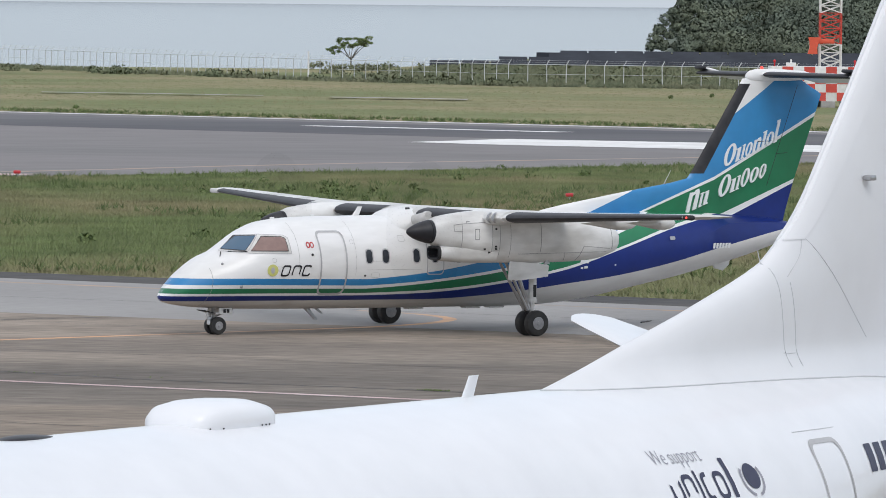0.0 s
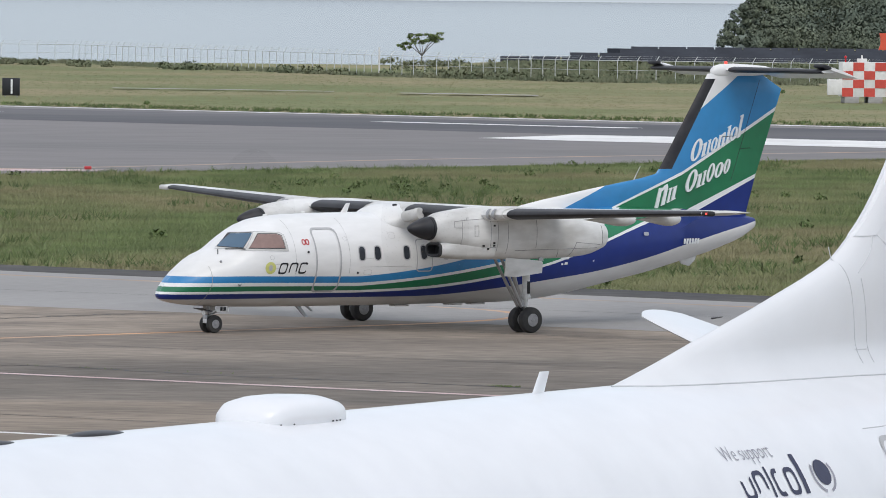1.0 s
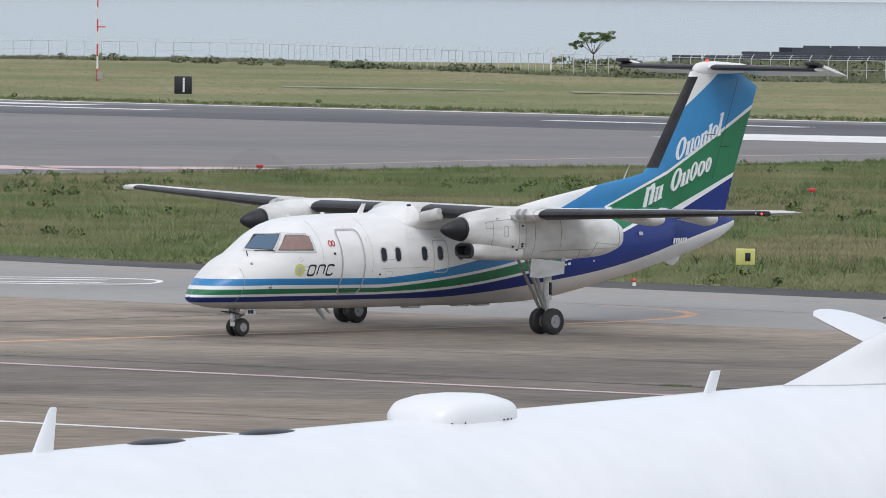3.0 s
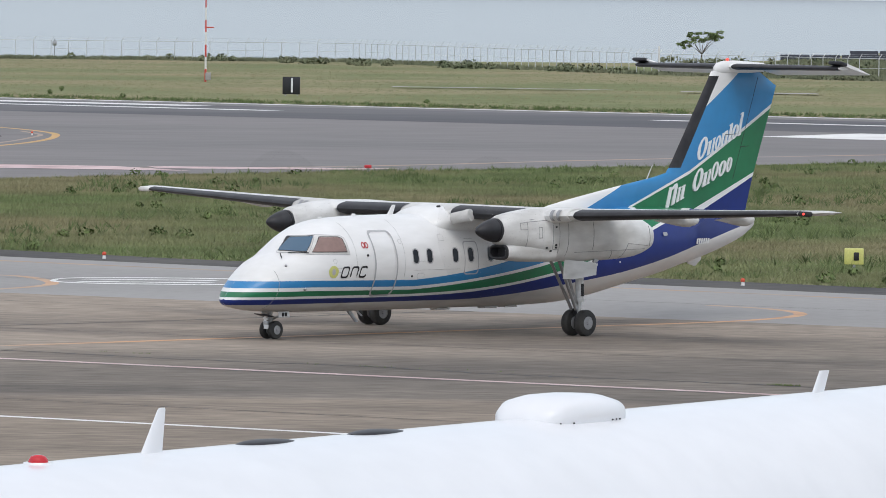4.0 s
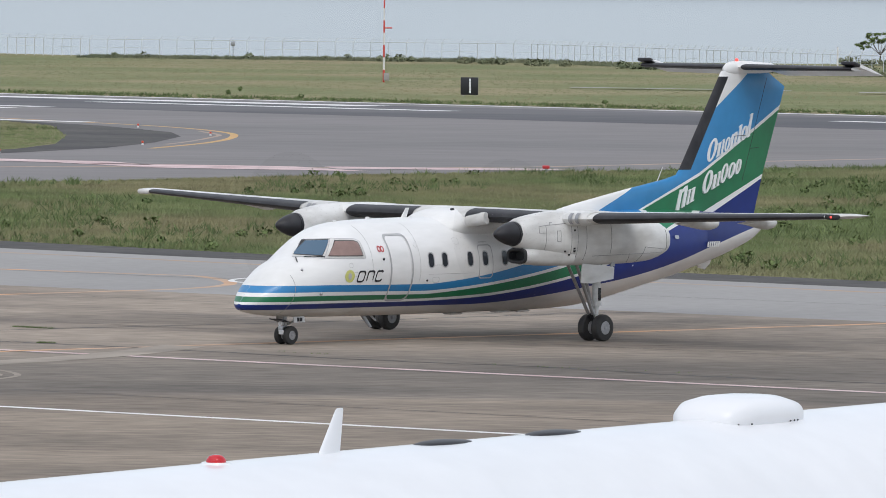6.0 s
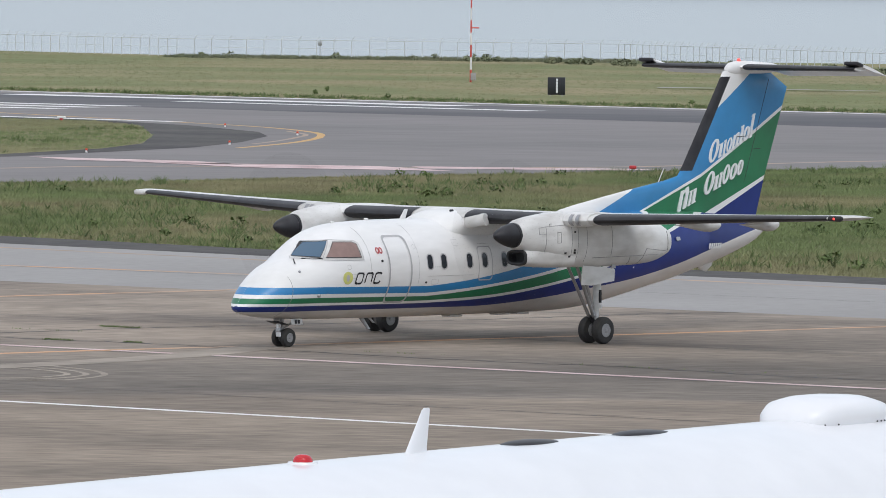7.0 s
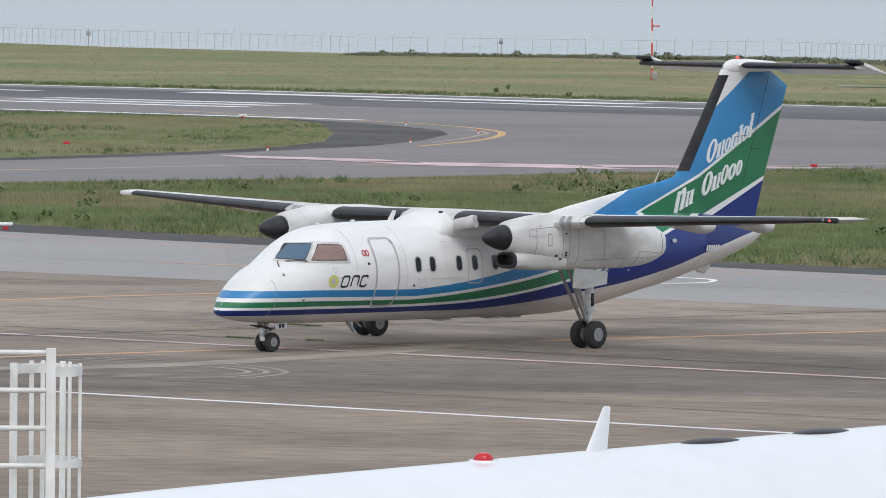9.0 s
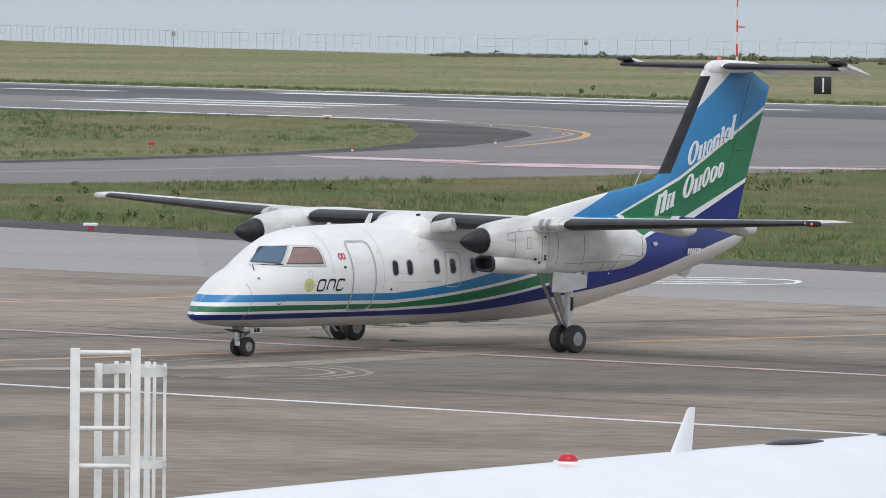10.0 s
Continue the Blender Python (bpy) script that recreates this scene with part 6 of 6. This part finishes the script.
rings(bm, [[(1.66 - a, b, 5.38) for a, b in foil(0.26, 0.12)], [(1.48 - a, b, 5.64) for a, b in foil(0.21, 0.12)]])
part("blade_aerial", bm, JETWHITE, jet, "white swept blade aerial")
bm = bmesh.new()
rings(bm, [[(15.25 + r * math.cos(a), r * math.sin(a), z) for a in np.linspace(0, 2 * math.pi, 21)[:-1]] for r, z in ((0.15, 5.38), (0.125, 5.428))])
bc = part("beacon_base", bm, JETWHITE, jet)
bm = bmesh.new()
rings(bm, [[(15.25 + r * math.cos(a), r * math.sin(a), z) for a in np.linspace(0, 2 * math.pi, 21)[:-1]] for r, z in ((0.088, 5.42), (0.085, 5.45), (0.066, 5.478), (0.03, 5.492))])
part("beacon_lens", bm, REDLENS, bc, "red dome lens")

# service door outline, seams and writing on the side
o = rounded(3.54, 3.2, 4.40, 4.78, 0.16, 5)
part("door", jplate(o, 0.005, grow(o, -0.05)), GREYLINE, jet, "service door outlined in grey")
bm = bmesh.new()
for a, b in zip(np.linspace(3.40, 4.55, 10), np.linspace(3.40, 4.55, 10)[1:]):
    rod(bm, jskin(a, 4.87, 0), jskin(b, 4.87, 0), 0.006, n=4)
part("rain_gutter", bm, JETSEAM, jet)


def text_on_jet(words, s0, z0, size, mat, label):
    cu = bpy.data.curves.new("lettering", "FONT")
    cu.body, cu.size, cu.offset = words, size, -0.003
    tmp = new("lettering", cu)
    me = bpy.data.meshes.new_from_object(tmp.evaluated_get(bpy.context.evaluated_depsgraph_get()))
    bpy.data.objects.remove(tmp)
    bm = bmesh.new()
    bm.from_mesh(me)
    bpy.data.meshes.remove(me)
    for v in bm.verts:
        v.co = jskin(s0 + v.co.x, z0 + v.co.y, 0.006)
    bmesh.ops.recalc_face_normals(bm, faces=bm.faces)
    return part("lettering", bm, mat, jet, label, smooth=False)


INK = material("dark_grey_ink", (0.30, 0.30, 0.35), 0.5, vary=0.1, grain=8)
NAVYINK = material("navy_ink", (0.018, 0.02, 0.06), 0.45, vary=0.1, grain=8)
text_on_jet("We support", -0.12, 4.70, 0.215, INK, "thin grey words reading We support")
s = -0.05
for w, h, two in ((0.25, 0.28, lambda u, v: v < 0.6), (0.25, 0.28, lambda u, v: v > -0.6), (0.07, 0.31, 0), (0.22, 0.28, lambda u, v: u < 0.55), (0.24, 0.28, lambda u, v: True), (0.14, 0.40, 0)):
    if two:
        o = rounded(s, 4.31, s + w, 4.31 + h, 0.08, 4)
        part("logo_shape", jplate(o, 0.005, grow(o, -0.045), two), NAVYINK, jet, "rounded navy logo shape")
    else:
        part("logo_shape", jplate(rounded(s + w * 0.2, 4.31, s + w * 0.85, 4.31 + h, 0.015, 3), 0.005), NAVYINK, jet, "upright navy logo shape")
    s += w + 0.05
cs, cz = 1.80, 4.50
o = [(cs + 0.17 * math.cos(a), cz + 0.13 * math.sin(a)) for a in np.linspace(0, 2 * math.pi, 25)[:-1]]
part("logo_shape", jplate(o, 0.005), NAVYINK, jet, "round navy emblem")
for sgn in (-1, 1):
    pts = [(cs + sgn * 0.25 * math.sin(a), cz - 0.02 - 0.19 * math.cos(a)) for a in np.linspace(0.25, 2.2, 12)]
    pin = [(cs + sgn * 0.21 * math.sin(a), cz - 0.02 - 0.16 * math.cos(a)) for a in np.linspace(2.2, 0.25, 12)]
    bm = bmesh.new()
    aa, bb = [bm.verts.new(jskin(*p, 0.005)) for p in pts], [bm.verts.new(jskin(*p, 0.005)) for p in pin[::-1]]
    for i in range(11):
        bm.faces.new((aa[i], aa[i + 1], bb[i + 1], bb[i]))
    bmesh.ops.recalc_face_normals(bm, faces=bm.faces)
    part("logo_shape", bm, INK, jet, "curved leaf branch of the emblem")
for k in range(3):
    part("registration_bar", jplate(rounded(5.06 + 0.3 * k, 4.36, 5.27 + 0.3 * k, 4.66, 0.02, 3), 0.005), NAVYINK, jet, "navy bar in place of a registration letter")

# wings and wheels that carry it
for side in (1, -1):
    bm = bmesh.new()
    rings(bm, [[(-le - a, side * y, z + b) for a, b in foil(ch, 0.11)] for y, le, ch, z in ((1.0, -19.5, 7.5, 2.2), (5.5, -16.4, 4.6, 2.7), (12, -12.6, 2.9, 3.5), (17, -9.6, 1.6, 4.1))])
    part("wing", bm, JETGREY, jet, "swept low wing")
    bm = bmesh.new()
    rod(bm, (13.0, side * 2.85, 0.5), (13.0, side * 2.85, 2.3), 0.14)
    for dy in (-0.25, 0.25):
        rod(bm, (13.0, side * 2.85 + dy - 0.18, 0.56), (13.0, side * 2.85 + dy + 0.18, 0.56), 0.56, n=24)
    part("main_gear", bm, RUBBER, jet)
bm = bmesh.new()
rod(bm, (27.0, 0, 0.35), (27.0, 0, 1.8), 0.1)
for dy in (-0.2, 0.2):
    rod(bm, (27.0, dy - 0.1, 0.34), (27.0, dy + 0.1, 0.34), 0.34, n=20)
part("nose_gear", bm, RUBBER, jet)


# ---- white access ladder with a cage ----
def ladder():
    ob = thing("access_ladder", "white steel ladder with a safety cage", "ladder", pose(-8.005, 46.3, 0, 0, 0, 10))
    for x in (-0.19, 0.21):
        bm = bmesh.new()
        box(bm, x, 0, 3.53, 0.065, 0.08, 7.1 + 0.04, 0.008)
        part("stile", bm, WHITESTEEL, ob)
    z = 7.07
    while z > 0.2:
        bm = bmesh.new()
        rod(bm, (-0.19, 0, z), (0.21, 0, z), 0.018, n=10)
        part("rung", bm, WHITESTEEL, ob)
        z -= 0.25
    bars = [(-0.035, 0.22, 0.052), (0.085, 0.50, 0.032), (0.292, 0.46, 0.042), (0.338, 0.40, 0.024), (0.405, 0.24, 0.022), (0.16, 0.52, 0.032)]
    for x, y, w in bars:
        bm = bmesh.new()
        box(bm, x, y, 4.94, w, 0.02, 4.1, 0.004)
        part("cage_bar", bm, WHITESTEEL, ob)
    hoop_pts = [(0.21, 0.04), (0.36, 0.08), (0.42, 0.24), (0.36, 0.42), (0.18, 0.53), (0.02, 0.44), (-0.05, 0.26), (-0.055, 0.14)]
    for z, h in ((6.94, 0.065), (6.33, 0.055), (5.7, 0.055), (5.0, 0.055), (4.3, 0.055), (3.5, 0.055)):
        bm = bmesh.new()
        pts = curve_pts(hoop_pts, 4)
        rows = [[bm.verts.new(v) for v in ((x, y, z - h / 2), (x, y, z + h / 2), (x * 0.97, y * 0.96 + 0.001, z + h / 2), (x * 0.97, y * 0.96 + 0.001, z - h / 2))] for x, y in pts]
        for p, q in zip(rows, rows[1:]):
            for k in range(4):
                bm.faces.new((p[k], p[(k + 1) % 4], q[(k + 1) % 4], q[k]))
        bm.faces.new(rows[0])
        bm.faces.new(rows[-1][::-1])
        bmesh.ops.recalc_face_normals(bm, faces=bm.faces)
        part("hoop", bm, WHITESTEEL, ob)
    return ob


ladder()


def motions():
    ts = [r[0] for r in TAXI]
    at = lambda t: tuple(float(herm(ts, [r[k] for r in TAXI], t)) for k in (1, 2, 3))
    walk(plane, [(t, pose(x, y, 0, 0, 0, h)) for t, x, y, h in TAXI])
    # wheels roll with the distance covered
    way, prev, rows = 0.0, at(0), []
    for k in range(101):
        t = k / 10
        p = at(t)
        way += math.hypot(p[0] - prev[0], p[1] - prev[1])
        prev = p
        rows.append((t, way))
    for ob, r in WHEELS:
        c = ob.matrix_basis.translation.copy()
        walk(ob, [(t, pose(c.x, c.y, c.z) @ Matrix.Rotation(s / r, 4, "Y")) for t, s in rows])


motions()
